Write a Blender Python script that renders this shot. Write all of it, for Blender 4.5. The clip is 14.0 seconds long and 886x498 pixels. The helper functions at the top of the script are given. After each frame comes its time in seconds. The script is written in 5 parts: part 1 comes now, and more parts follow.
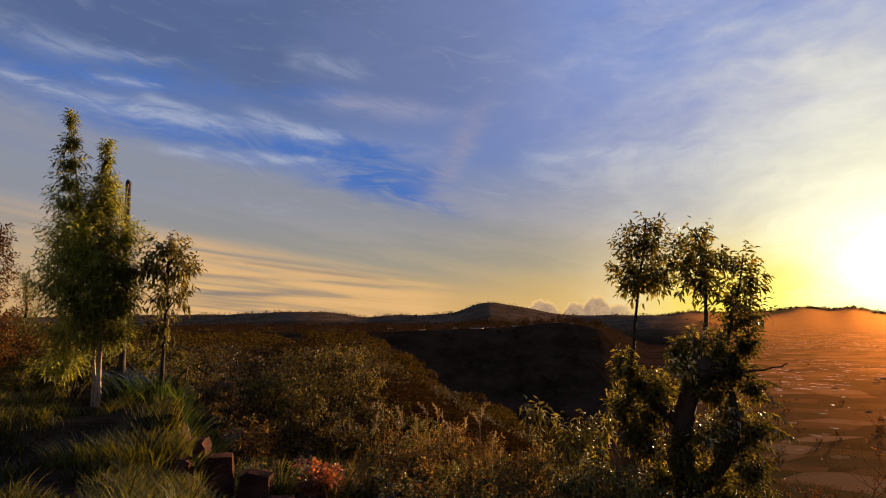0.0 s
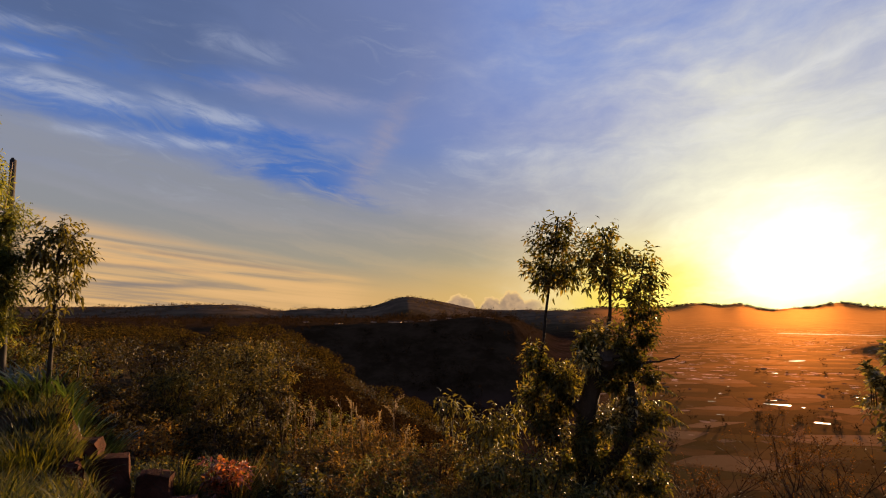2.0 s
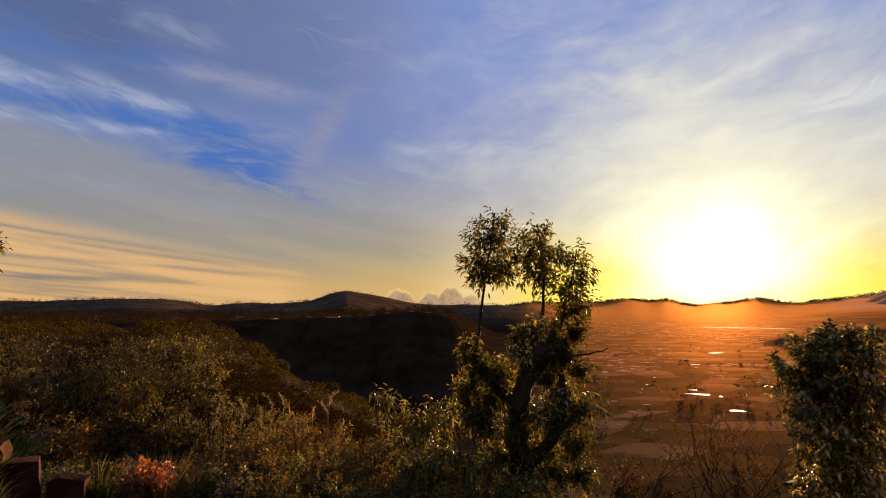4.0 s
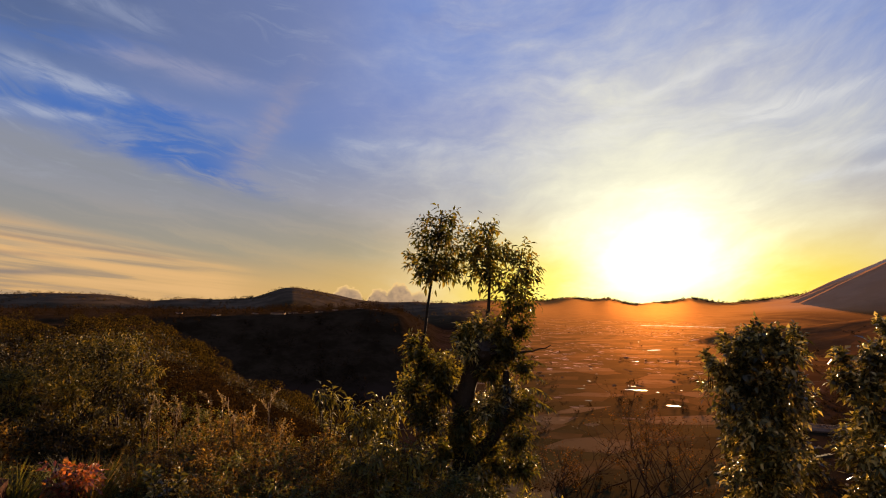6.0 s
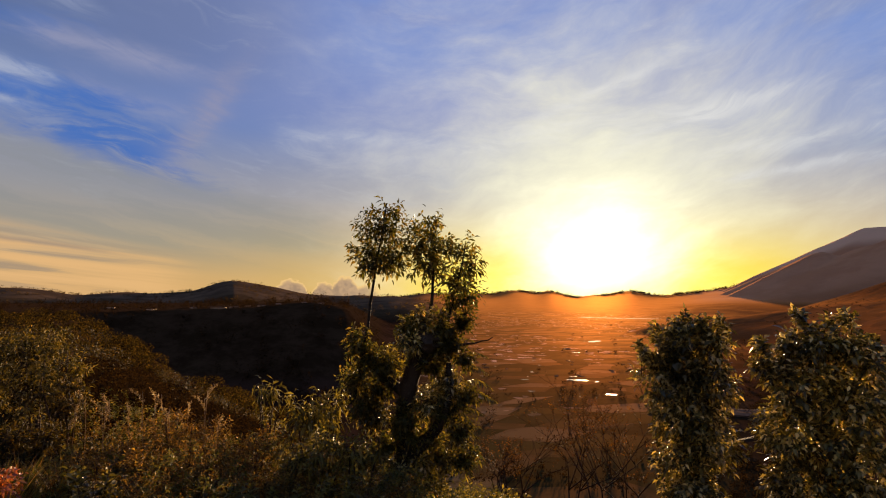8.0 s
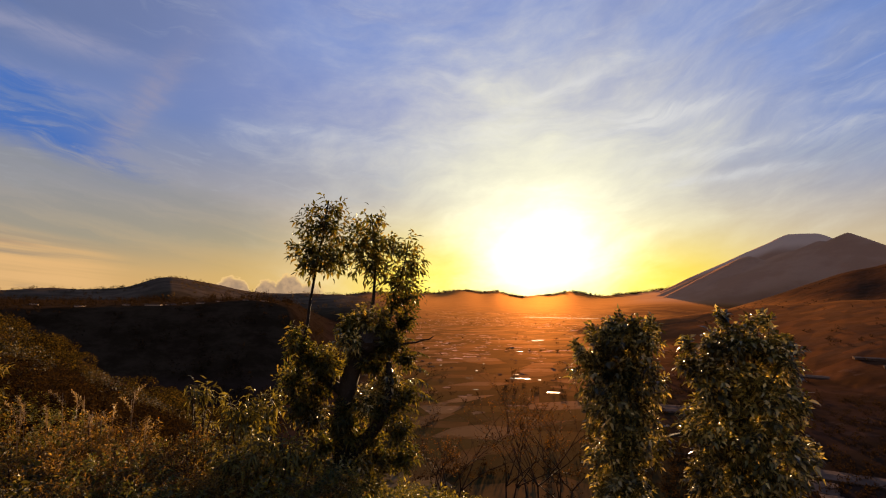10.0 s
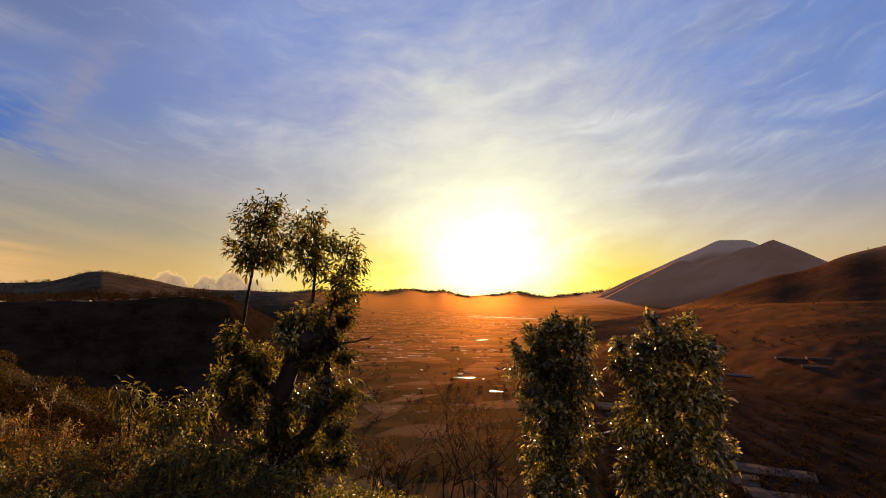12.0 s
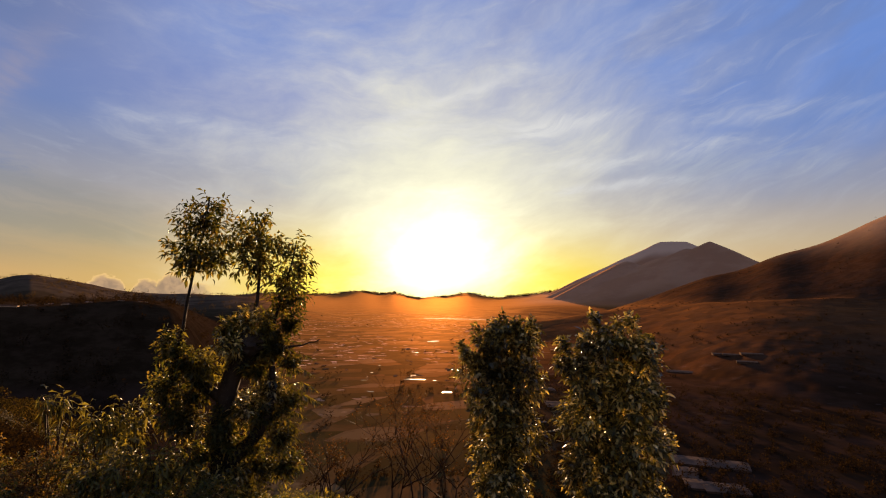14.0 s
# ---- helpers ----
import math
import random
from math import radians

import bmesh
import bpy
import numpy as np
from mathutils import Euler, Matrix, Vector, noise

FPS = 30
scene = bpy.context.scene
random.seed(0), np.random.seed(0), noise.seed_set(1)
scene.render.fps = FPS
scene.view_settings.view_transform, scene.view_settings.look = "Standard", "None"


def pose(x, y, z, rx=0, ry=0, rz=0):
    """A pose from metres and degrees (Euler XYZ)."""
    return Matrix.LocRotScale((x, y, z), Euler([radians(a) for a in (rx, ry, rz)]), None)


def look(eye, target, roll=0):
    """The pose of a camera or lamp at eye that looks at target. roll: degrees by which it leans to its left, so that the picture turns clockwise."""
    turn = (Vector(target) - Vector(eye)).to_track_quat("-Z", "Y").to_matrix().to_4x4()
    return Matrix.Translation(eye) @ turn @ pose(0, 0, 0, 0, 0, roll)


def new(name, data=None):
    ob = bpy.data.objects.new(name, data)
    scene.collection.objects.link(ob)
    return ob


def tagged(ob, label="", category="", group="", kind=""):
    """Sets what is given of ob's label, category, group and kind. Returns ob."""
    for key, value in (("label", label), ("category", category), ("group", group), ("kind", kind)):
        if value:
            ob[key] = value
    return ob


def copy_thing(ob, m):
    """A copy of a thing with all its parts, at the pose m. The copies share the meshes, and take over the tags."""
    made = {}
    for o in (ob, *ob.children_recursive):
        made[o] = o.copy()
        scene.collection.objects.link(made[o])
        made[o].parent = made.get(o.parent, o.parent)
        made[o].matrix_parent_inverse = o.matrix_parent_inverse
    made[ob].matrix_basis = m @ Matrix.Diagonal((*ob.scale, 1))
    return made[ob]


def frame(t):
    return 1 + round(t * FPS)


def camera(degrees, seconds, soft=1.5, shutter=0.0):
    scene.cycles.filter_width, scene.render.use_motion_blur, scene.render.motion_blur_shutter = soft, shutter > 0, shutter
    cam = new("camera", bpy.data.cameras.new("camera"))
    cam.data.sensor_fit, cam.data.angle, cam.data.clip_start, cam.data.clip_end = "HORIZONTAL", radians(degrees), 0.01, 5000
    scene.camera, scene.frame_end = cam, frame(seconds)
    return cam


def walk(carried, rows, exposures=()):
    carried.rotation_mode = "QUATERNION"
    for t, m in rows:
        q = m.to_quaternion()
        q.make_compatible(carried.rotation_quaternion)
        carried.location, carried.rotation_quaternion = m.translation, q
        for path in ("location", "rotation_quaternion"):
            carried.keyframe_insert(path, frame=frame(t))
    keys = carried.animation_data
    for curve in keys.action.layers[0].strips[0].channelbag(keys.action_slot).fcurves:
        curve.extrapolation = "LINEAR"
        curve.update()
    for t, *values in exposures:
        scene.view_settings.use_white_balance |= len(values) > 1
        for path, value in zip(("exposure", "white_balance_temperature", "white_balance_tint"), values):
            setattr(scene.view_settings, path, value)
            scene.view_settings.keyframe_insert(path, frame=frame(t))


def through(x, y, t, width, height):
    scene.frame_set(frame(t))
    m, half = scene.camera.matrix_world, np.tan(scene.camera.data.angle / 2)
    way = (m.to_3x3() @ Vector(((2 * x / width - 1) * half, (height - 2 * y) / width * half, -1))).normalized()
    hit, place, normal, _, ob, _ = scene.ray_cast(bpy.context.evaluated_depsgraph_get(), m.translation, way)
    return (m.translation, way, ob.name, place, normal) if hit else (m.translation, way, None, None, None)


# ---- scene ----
EYE = 1.6
cam = camera(76.63, 14.0, 1.1)
ROWS = [
    (0.0, 0.000, -0.000, 0.000, -0.00, 7.00, -0.00),
    (0.5, 0.011, -0.007, -0.001, -2.26, 6.87, -0.20),
    (1.0, 0.021, -0.013, -0.003, -4.66, 6.70, -0.32),
    (1.5, 0.031, -0.019, -0.006, -6.68, 6.56, -0.34),
    (2.0, 0.041, -0.025, -0.009, -8.26, 6.43, -0.32),
    (2.5, 0.052, -0.031, -0.011, -9.54, 6.32, -0.19),
    (3.0, 0.064, -0.036, -0.012, -11.15, 6.16, -0.13),
    (5.5, 0.125, -0.032, -0.018, -18.59, 5.78, -0.78),
    (6.0, 0.136, -0.034, -0.023, -19.68, 5.73, -0.76),
    (6.5, 0.147, -0.039, -0.027, -20.90, 5.59, -0.71),
    (7.0, 0.158, -0.047, -0.029, -22.33, 5.36, -0.71),
    (7.5, 0.171, -0.059, -0.029, -23.69, 5.23, -0.68),
    (8.0, 0.187, -0.072, -0.027, -25.13, 5.11, -0.56),
    (10.5, 0.293, -0.160, -0.017, -32.00, 5.12, -1.38),
    (11.0, 0.313, -0.185, -0.013, -33.42, 5.15, -1.74),
    (11.5, 0.331, -0.210, -0.008, -34.61, 5.17, -1.82),
    (12.0, 0.348, -0.230, -0.005, -36.04, 5.12, -1.69),
    (12.5, 0.362, -0.245, -0.002, -37.30, 5.04, -1.40),
    (13.0, 0.374, -0.255, -0.001, -38.46, 5.16, -1.14),
    (13.5, 0.384, -0.262, 0.000, -39.86, 5.37, -1.18),
    (14.0, 0.392, -0.268, 0.000, -41.03, 5.41, -1.17),
]
walk(cam, [(t, pose(x, y, EYE + z, 90 + pitch, roll, yaw)) for t, x, y, z, yaw, pitch, roll in ROWS], [(0.0, 1.5), (14.0, 1.5)])

# ---- sky and sun ----
SUN_BEARING, SUN_HEIGHT = 40.5, 5.2
SUN_WAY = Vector((math.sin(radians(SUN_BEARING)) * math.cos(radians(SUN_HEIGHT)),
                  math.cos(radians(SUN_BEARING)) * math.cos(radians(SUN_HEIGHT)), math.sin(radians(SUN_HEIGHT))))


def lin(r, g, b):
    """A colour as the eye names it (0 to 255) in linear light."""
    return tuple((c / 255 / 12.92 if c < 10.3 else ((c / 255 + 0.055) / 1.055) ** 2.4) for c in (r, g, b)) + (1.0,)


class Nodes:
    """Short hand for building a node tree."""

    def __init__(self, tree):
        self.tree = tree
        tree.nodes.clear()

    def add(self, kind, **inputs):
        n = self.tree.nodes.new(kind)
        for key, value in inputs.items():
            self.put(n.inputs[key.replace("_", " ")], value)
        return n

    def put(self, socket, value):
        if isinstance(value, bpy.types.NodeSocket):
            self.tree.links.new(value, socket)
        else:
            socket.default_value = value

    def math(self, op, a, b=0.0, c=0.0, clamp=False):
        n = self.tree.nodes.new("ShaderNodeMath")
        n.operation, n.use_clamp = op, clamp
        for socket, value in zip(n.inputs, (a, b, c)):
            self.put(socket, value)
        return n.outputs[0]

    def vec(self, op, a, b=(0, 0, 0)):
        n = self.tree.nodes.new("ShaderNodeVectorMath")
        n.operation = op
        self.put(n.inputs[0], a)
        self.put(n.inputs[1], b)
        return n.outputs["Value"] if op in ("DOT_PRODUCT", "LENGTH", "DISTANCE") else n.outputs[0]

    def xyz(self, x, y, z):
        n = self.tree.nodes.new("ShaderNodeCombineXYZ")
        for socket, value in zip(n.inputs, (x, y, z)):
            self.put(socket, value)
        return n.outputs[0]

    def split(self, v):
        n = self.tree.nodes.new("ShaderNodeSeparateXYZ")
        self.put(n.inputs[0], v)
        return n.outputs

    def noise(self, vector, scale=1.0, detail=4.0, rough=0.55, distort=0.0):
        n = self.tree.nodes.new("ShaderNodeTexNoise")
        for key, value in (("Vector", vector), ("Scale", scale), ("Detail", detail), ("Roughness", rough), ("Distortion", distort)):
            self.put(n.inputs[key], value)
        return n.outputs["Fac"]

    def step(self, value, low, high, a=0.0, b=1.0):
        n = self.tree.nodes.new("ShaderNodeMapRange")
        n.interpolation_type = "SMOOTHSTEP"
        for socket, v in zip(n.inputs, (value, low, high, a, b)):
            self.put(socket, v)
        return n.outputs[0]

    def mix(self, fac, a, b, kind="MIX"):
        n = self.tree.nodes.new("ShaderNodeMix")
        n.data_type, n.blend_type = "RGBA", kind
        self.put(n.inputs[0], fac)
        self.put(n.inputs[6], a)
        self.put(n.inputs[7], b)
        return n.outputs[2]

    def ramp(self, fac, stops):
        n = self.tree.nodes.new("ShaderNodeValToRGB")
        e = n.color_ramp.elements
        while len(e) < len(stops):
            e.new(0.5)
        for element, (at, colour) in zip(e, stops):
            element.position, element.color = at, colour
        self.put(n.inputs[0], fac)
        return n.outputs[0]

    def bell(self, value, centre, width):
        d = self.math("DIVIDE", self.math("SUBTRACT", value, centre), width)
        return self.math("EXPONENT", self.math("MULTIPLY", self.math("MULTIPLY", d, d), -1.0))

    def mul(self, *values):
        out = values[0]
        for v in values[1:]:
            out = self.math("MULTIPLY", out, v)
        return out


def build_sky():
    world = bpy.data.worlds.new("evening_sky")
    scene.world = world
    world.use_nodes = True
    k = Nodes(world.node_tree)
    way = k.vec("NORMALIZE", k.add("ShaderNodeTexCoord").outputs["Generated"])
    x, y, z = k.split(way)
    el = k.math("MULTIPLY", k.math("ARCSINE", z), 57.2958)
    az = k.math("MULTIPLY", k.math("ARCTAN2", x, y), 57.2958)
    dot = k.math("MINIMUM", k.vec("DOT_PRODUCT", way, tuple(SUN_WAY)), 0.999999)
    off = k.math("MULTIPLY", k.math("ARCCOSINE", dot), 57.2958)
    up = k.math("MAXIMUM", el, 0.0)

    air = k.add("ShaderNodeTexSky")
    air.sky_type, air.sun_disc = "NISHITA", False
    air.sun_elevation, air.sun_rotation = radians(SUN_HEIGHT), radians(SUN_BEARING)
    air.altitude, air.dust_density, air.ozone_density = 900.0, 2.0, 2.0
    clear = k.mix(1.0, air.outputs[0], (0.06, 0.06, 0.06, 1), "MULTIPLY")

    # the thin evening veil: colour by height over the horizon
    h = k.math("DIVIDE", up, 60.0, clamp=True)
    veil = k.ramp(h, [(0.0, lin(216, 166, 106)), (0.05, lin(206, 168, 120)), (0.10, lin(190, 170, 142)), (0.165, lin(158, 156, 164)),
                      (0.27, lin(108, 130, 178)), (0.42, lin(108, 127, 172)), (1.0, lin(78, 100, 156))])
    colour = k.mix(0.92, clear, veil)
    lilac = k.mul(k.bell(az, 30.0, 32.0), k.step(el, 11.0, 20.0))
    colour = k.mix(k.mul(lilac, 0.8), colour, lin(128, 142, 196))

    # shared unevenness of the cloud: broad drifts, ragged edges, fine combed strands
    drift = k.noise(k.xyz(k.mul(az, 0.045), k.mul(el, 0.08), 0.0), 1.0, 3.0)
    past = k.math("MAXIMUM", k.math("SUBTRACT", az, 5.0), 0.0)
    lift = k.math("SUBTRACT", k.mul(az, 0.13), k.mul(past, past, 0.0044))
    s = k.math("ADD", k.math("ADD", el, lift), k.mul(k.math("SUBTRACT", drift, 0.5), 9.0))
    patch = k.noise(k.xyz(k.mul(az, 0.05), k.mul(s, 0.13), 3.7), 1.0, 4.0, 0.55, 0.2)
    rag = k.noise(k.xyz(k.mul(az, 0.16), k.mul(el, 0.45), 9.1), 1.0, 6.0, 0.6, 0.4)
    fine = k.noise(k.xyz(k.mul(az, 0.22), k.mul(s, 1.1), 1.3), 1.0, 6.0, 0.64, 0.4)
    ragged = k.math("SUBTRACT", rag, 0.5)

    def band(a0, e0, a1, e1, wide, amount, frayed=0.7):
        """A streak from one bearing and height to another, thinning out at its ends."""
        slope, along = (e1 - e0) / (a1 - a0), abs(a1 - a0)
        line = k.math("ADD", k.mul(k.math("SUBTRACT", az, a0), slope), e0)
        v = k.math("ADD", k.math("SUBTRACT", el, line), k.mul(ragged, 3.2 * wide * frayed))
        u = k.math("ADD", az, k.mul(ragged, along * 0.6))
        out = k.mul(k.bell(v, 0.0, wide), k.step(u, min(a0, a1), min(a0, a1) + along * 0.35), k.step(u, max(a0, a1), max(a0, a1) - along * 0.35))
        return k.mul(out, amount)

    def total(bands):
        out = 0.0
        for b in bands:
            out = k.math("ADD", out, b)
        return k.math("MINIMUM", out, 1.0)

    # grey roof of cloud high on the side away from the sun
    grey = k.mul(k.step(az, 12.0, -14.0), k.step(el, 14.5, 24.0), k.step(patch, 0.28, 0.56, 0.5, 1.0))
    colour = k.mix(k.mul(grey, 0.9), colour, lin(82, 100, 140))
    colour = k.mix(k.mul(k.bell(az, -2.0, 12.0), k.step(el, 17.0, 26.0), 0.5), colour, lin(112, 124, 164))

    # open blue between the streaks
    holes = total([band(-48, 16.8, -16, 17.3, 1.3, 0.9), band(-25, 16.9, -1, 16.7, 1.3, 0.9, 0.6), band(-17, 15.2, 4.5, 10.0, 1.5, 1.0, 0.5), band(-12, 15.8, 1.5, 14.0, 1.6, 0.8, 0.5),
                   band(-46, 20.5, -18, 21.5, 1.4, 0.8), band(-24, 20.8, -6, 22.6, 1.0, 0.4), band(-48, 13.0, -32, 11.0, 1.0, 0.5)])
    colour = k.mix(k.mul(holes, k.step(fine, 0.66, 0.42, 0.35, 1.0)), colour, lin(74, 112, 182))
    sky_right = k.mul(k.bell(az, 74.0, 14.0), k.bell(el, 19.0, 6.5), k.step(patch, 0.66, 0.42, 0.45, 1.0))
    sky_top = k.mul(k.step(az, 6.0, 20.0), k.step(el, 17.0, 25.0), k.step(patch, 0.64, 0.44, 0.2, 0.6))
    colour = k.mix(k.math("MINIMUM", k.math("ADD", sky_right, sky_top), 0.9), colour, lin(104, 138, 206))

    # the bank, in long slanting layers, grey above and peach below
    tilt = k.math("ADD", el, k.mul(k.math("SUBTRACT", az, 3.0), 0.2))
    tilt = k.math("ADD", tilt, k.mul(ragged, 2.0))
    layers = k.noise(k.xyz(k.mul(az, 0.03), k.mul(tilt, 0.45), 5.0), 1.0, 6.0, 0.62, 0.25)
    bank = k.mul(k.step(tilt, 11.6, 8.4), k.step(k.math("ADD", az, k.mul(ragged, 6.0)), 20.0, 11.0), k.step(el, 0.5, 4.5, 0.4, 1.0))
    colour = k.mix(k.mul(bank, k.step(layers, 0.36, 0.6, 0.6, 0.95)), colour, k.ramp(h, [(0.03, lin(190, 158, 112)), (0.08, lin(156, 148, 132)), (0.15, lin(140, 142, 146)), (0.3, lin(136, 142, 162))]))
    streaks = k.noise(k.xyz(k.mul(az, 0.035), k.mul(k.math("ADD", el, k.mul(az, 0.1)), 0.85), 2.0), 1.0, 5.0, 0.6, 0.3)
    low = k.mul(k.step(k.math("ADD", el, k.mul(az, 0.16)), 4.6, 2.0), k.step(az, 3.0, -3.0, 0.0, 1.0), k.step(az, -40.0, -24.0, 0.35, 1.0))
    colour = k.mix(k.mul(low, k.step(streaks, 0.60, 0.40, 0.35, 0.95)), colour, lin(224, 178, 122))
    colour = k.mix(k.mul(low, k.step(streaks, 0.54, 0.64), 0.6), colour, lin(140, 128, 118))
    colour = k.mix(total([band(-27, 2.2, -13, 2.3, 0.28, 0.8), band(-38, 4.6, -10, 3.4, 0.22, 0.5), band(-26, 6.0, -2, 3.4, 0.2, 0.5)]), colour, lin(128, 120, 118))

    # glow round the sun, wide and pale, then yellow, then white, frayed by the cloud
    fray = k.math("ADD", 0.42, k.mul(k.noise(k.xyz(k.mul(az, 0.10), k.mul(s, 0.22), 6.0), 1.0, 6.0, 0.62), 1.16))
    off2 = k.mul(off, fray)
    wide = k.math("EXPONENT", k.mul(k.math("POWER", k.math("DIVIDE", off2, 20.0), 1.9), -1.0))
    colour = k.mix(k.mul(wide, k.step(k.math("ADD", az, k.mul(el, 0.3)), 9.5, 17.0, 0.08, 1.0), 0.86), colour, lin(232, 226, 214))
    gold_wide = k.mul(k.bell(az, SUN_BEARING, 25.0), k.bell(el, 0.0, 6.0))
    colour = k.mix(k.mul(gold_wide, 0.92), colour, lin(252, 216, 86))
    cream = k.math("EXPONENT", k.mul(k.math("POWER", k.math("DIVIDE", off2, 12.0), 2.0), -1.0))
    colour = k.mix(k.mul(cream, 0.9), colour, lin(255, 251, 210))
    gold_low = k.mul(k.step(az, 17.0, 29.0), k.step(az, 66.0, 50.0), k.bell(el, 1.2, 4.4))
    colour = k.mix(k.mul(gold_low, 1.0), colour, lin(255, 226, 40))

    # white streaks of cirrus: a few long ones, and a fan that climbs past the sun
    shine = k.math("EXPONENT", k.mul(k.math("DIVIDE", off, 34.0), -1.0))
    white = k.mix(shine, lin(150, 162, 188), lin(255, 250, 236))
    strands = k.step(fine, 0.34, 0.62, 0.25, 1.0)
    wisps = total([band(-38, 18.7, -18, 17.9, 0.75, 1.0), band(-22, 19.5, -9, 17.2, 0.85, 1.0), band(-32, 15.1, -9, 15.6, 0.45, 0.9), band(-42, 20.0, -32, 18.3, 0.6, 0.7), band(-34, 20.4, -27, 20.7, 0.45, 0.8),
                   band(-31, 19.8, -23, 19.0, 0.4, 0.7), band(-38, 22.4, -26, 22.9, 0.5, 0.5), band(-18, 25.3, -6, 24.0, 0.9, 0.45), band(-46, 24.0, -33, 22.0, 0.9, 0.4)])
    colour = k.mix(k.mul(wisps, strands, 0.72), colour, lin(170, 178, 200))
    pink = total([band(-16, 21.9, 3.5, 20.2, 0.9, 0.9), band(-12, 18.9, 4, 15.4, 0.9, 0.5)])
    colour = k.mix(k.mul(pink, k.step(fine, 0.3, 0.6, 0.5, 1.0), 0.6), colour, lin(158, 158, 182))
    fan = total([band(33, 17.6, 51, 23.6, 0.55, 0.8), band(18, 13.2, 44, 18.0, 1.3, 0.6), band(38, 15.2, 58, 18.8, 1.6, 0.6), band(45, 12.6, 72, 15.4, 0.8, 0.9), band(50, 11.2, 68, 12.2, 0.5, 0.8),
                 band(46, 16.6, 62, 18.9, 0.7, 0.7), band(8, 16.2, 27, 15.6, 0.6, 0.45), band(26, 22.6, 36, 21.4, 0.5, 0.4), band(60, 17.5, 82, 17.0, 0.7, 0.4)])
    colour = k.mix(k.mul(fan, strands, 0.66), colour, white)
    colour = k.mix(k.mul(k.step(fine, 0.50, 0.74), k.step(patch, 0.40, 0.62), k.step(el, 6.0, 12.0), 0.16), colour, white)
    veil_grey = total([band(54, 13.8, 80, 12.0, 1.6, 0.7), band(16, 9.0, 30, 12.5, 1.5, 0.4)])
    colour = k.mix(k.mul(veil_grey, strands, 0.6), colour, lin(172, 180, 192))
    curl = k.math("SUBTRACT", az, k.math("ADD", k.mul(k.math("SUBTRACT", el, 16.0), 0.55), k.mul(ragged, 4.0)))
    feather = k.mul(k.bell(curl, 1.2, 1.5), k.bell(el, 17.0, 4.8), k.step(fine, 0.3, 0.6, 0.5, 1.0))
    colour = k.mix(k.mul(feather, 0.42), colour, lin(164, 154, 164))

    # heaped clouds far off on the horizon
    puffs = k.noise(k.xyz(k.mul(az, 1.5), k.mul(el, 1.7), 0.0), 1.0, 4.0, 0.55)
    def dome(centre, width, height):
        d = k.math("DIVIDE", k.math("SUBTRACT", az, centre), width)
        return k.mul(k.math("SQRT", k.math("MAXIMUM", k.math("SUBTRACT", 1.0, k.mul(d, d)), 0.0)), height)

    heap_edge = k.math("MAXIMUM", k.math("MAXIMUM", dome(15.2, 1.5, 2.25), dome(13.2, 1.3, 1.7)), k.math("MAXIMUM", dome(10.0, 1.7, 1.9), dome(17.4, 1.4, 1.5)))
    heap_edge = k.math("ADD", heap_edge, k.mul(k.math("SUBTRACT", puffs, 0.5), 1.3))
    inside = k.math("SUBTRACT", heap_edge, el)
    heap = k.mul(k.step(inside, 0.0, 0.12), k.step(az, 5.5, 8.5), k.step(az, 20.0, 16.5))
    colour = k.mix(k.mul(heap, 0.92), colour, k.mix(k.step(inside, 0.05, 0.6), lin(240, 198, 130), k.mix(k.step(puffs, 0.35, 0.65), lin(158, 132, 110), lin(190, 156, 122))))

    wide_off = k.math("DIVIDE", k.math("SUBTRACT", az, SUN_BEARING), k.step(el, 8.0, 2.0, 4.2, 5.6))
    high_off = k.math("DIVIDE", k.math("SUBTRACT", el, 3.8), 3.6)
    reach = k.mul(k.math("ADD", k.mul(wide_off, wide_off), k.mul(high_off, high_off)), fray, fray)
    core = k.math("EXPONENT", k.mul(k.math("POWER", reach, 0.7), -1.0))
    bright = k.mul(core, 2.4)
    colour = k.mix(1.0, colour, k.mix(1.0, (1.0, 0.95, 0.74, 1), k.xyz(bright, bright, bright), "MULTIPLY"), "ADD")
    colour = k.mix(k.step(el, 0.0, -4.0), colour, lin(70, 58, 48))
    out = k.add("ShaderNodeOutputWorld")
    k.put(out.inputs[0], k.add("ShaderNodeBackground", Color=colour, Strength=0.37).outputs[0])


build_sky()
sun = new("sun", bpy.data.lights.new("sun", "SUN"))
sun.data.energy, sun.data.angle, sun.data.color = 5.0, radians(2.0), (1.0, 0.63, 0.31)
sun.matrix_world = look((0, 0, 60), Vector((0, 0, 60)) - SUN_WAY)

# ---- materials ----
def material(name):
    m = bpy.data.materials.new(name)
    m.use_nodes = True
    k = Nodes(m.node_tree)
    return m, k, k.add("ShaderNodeOutputMaterial")


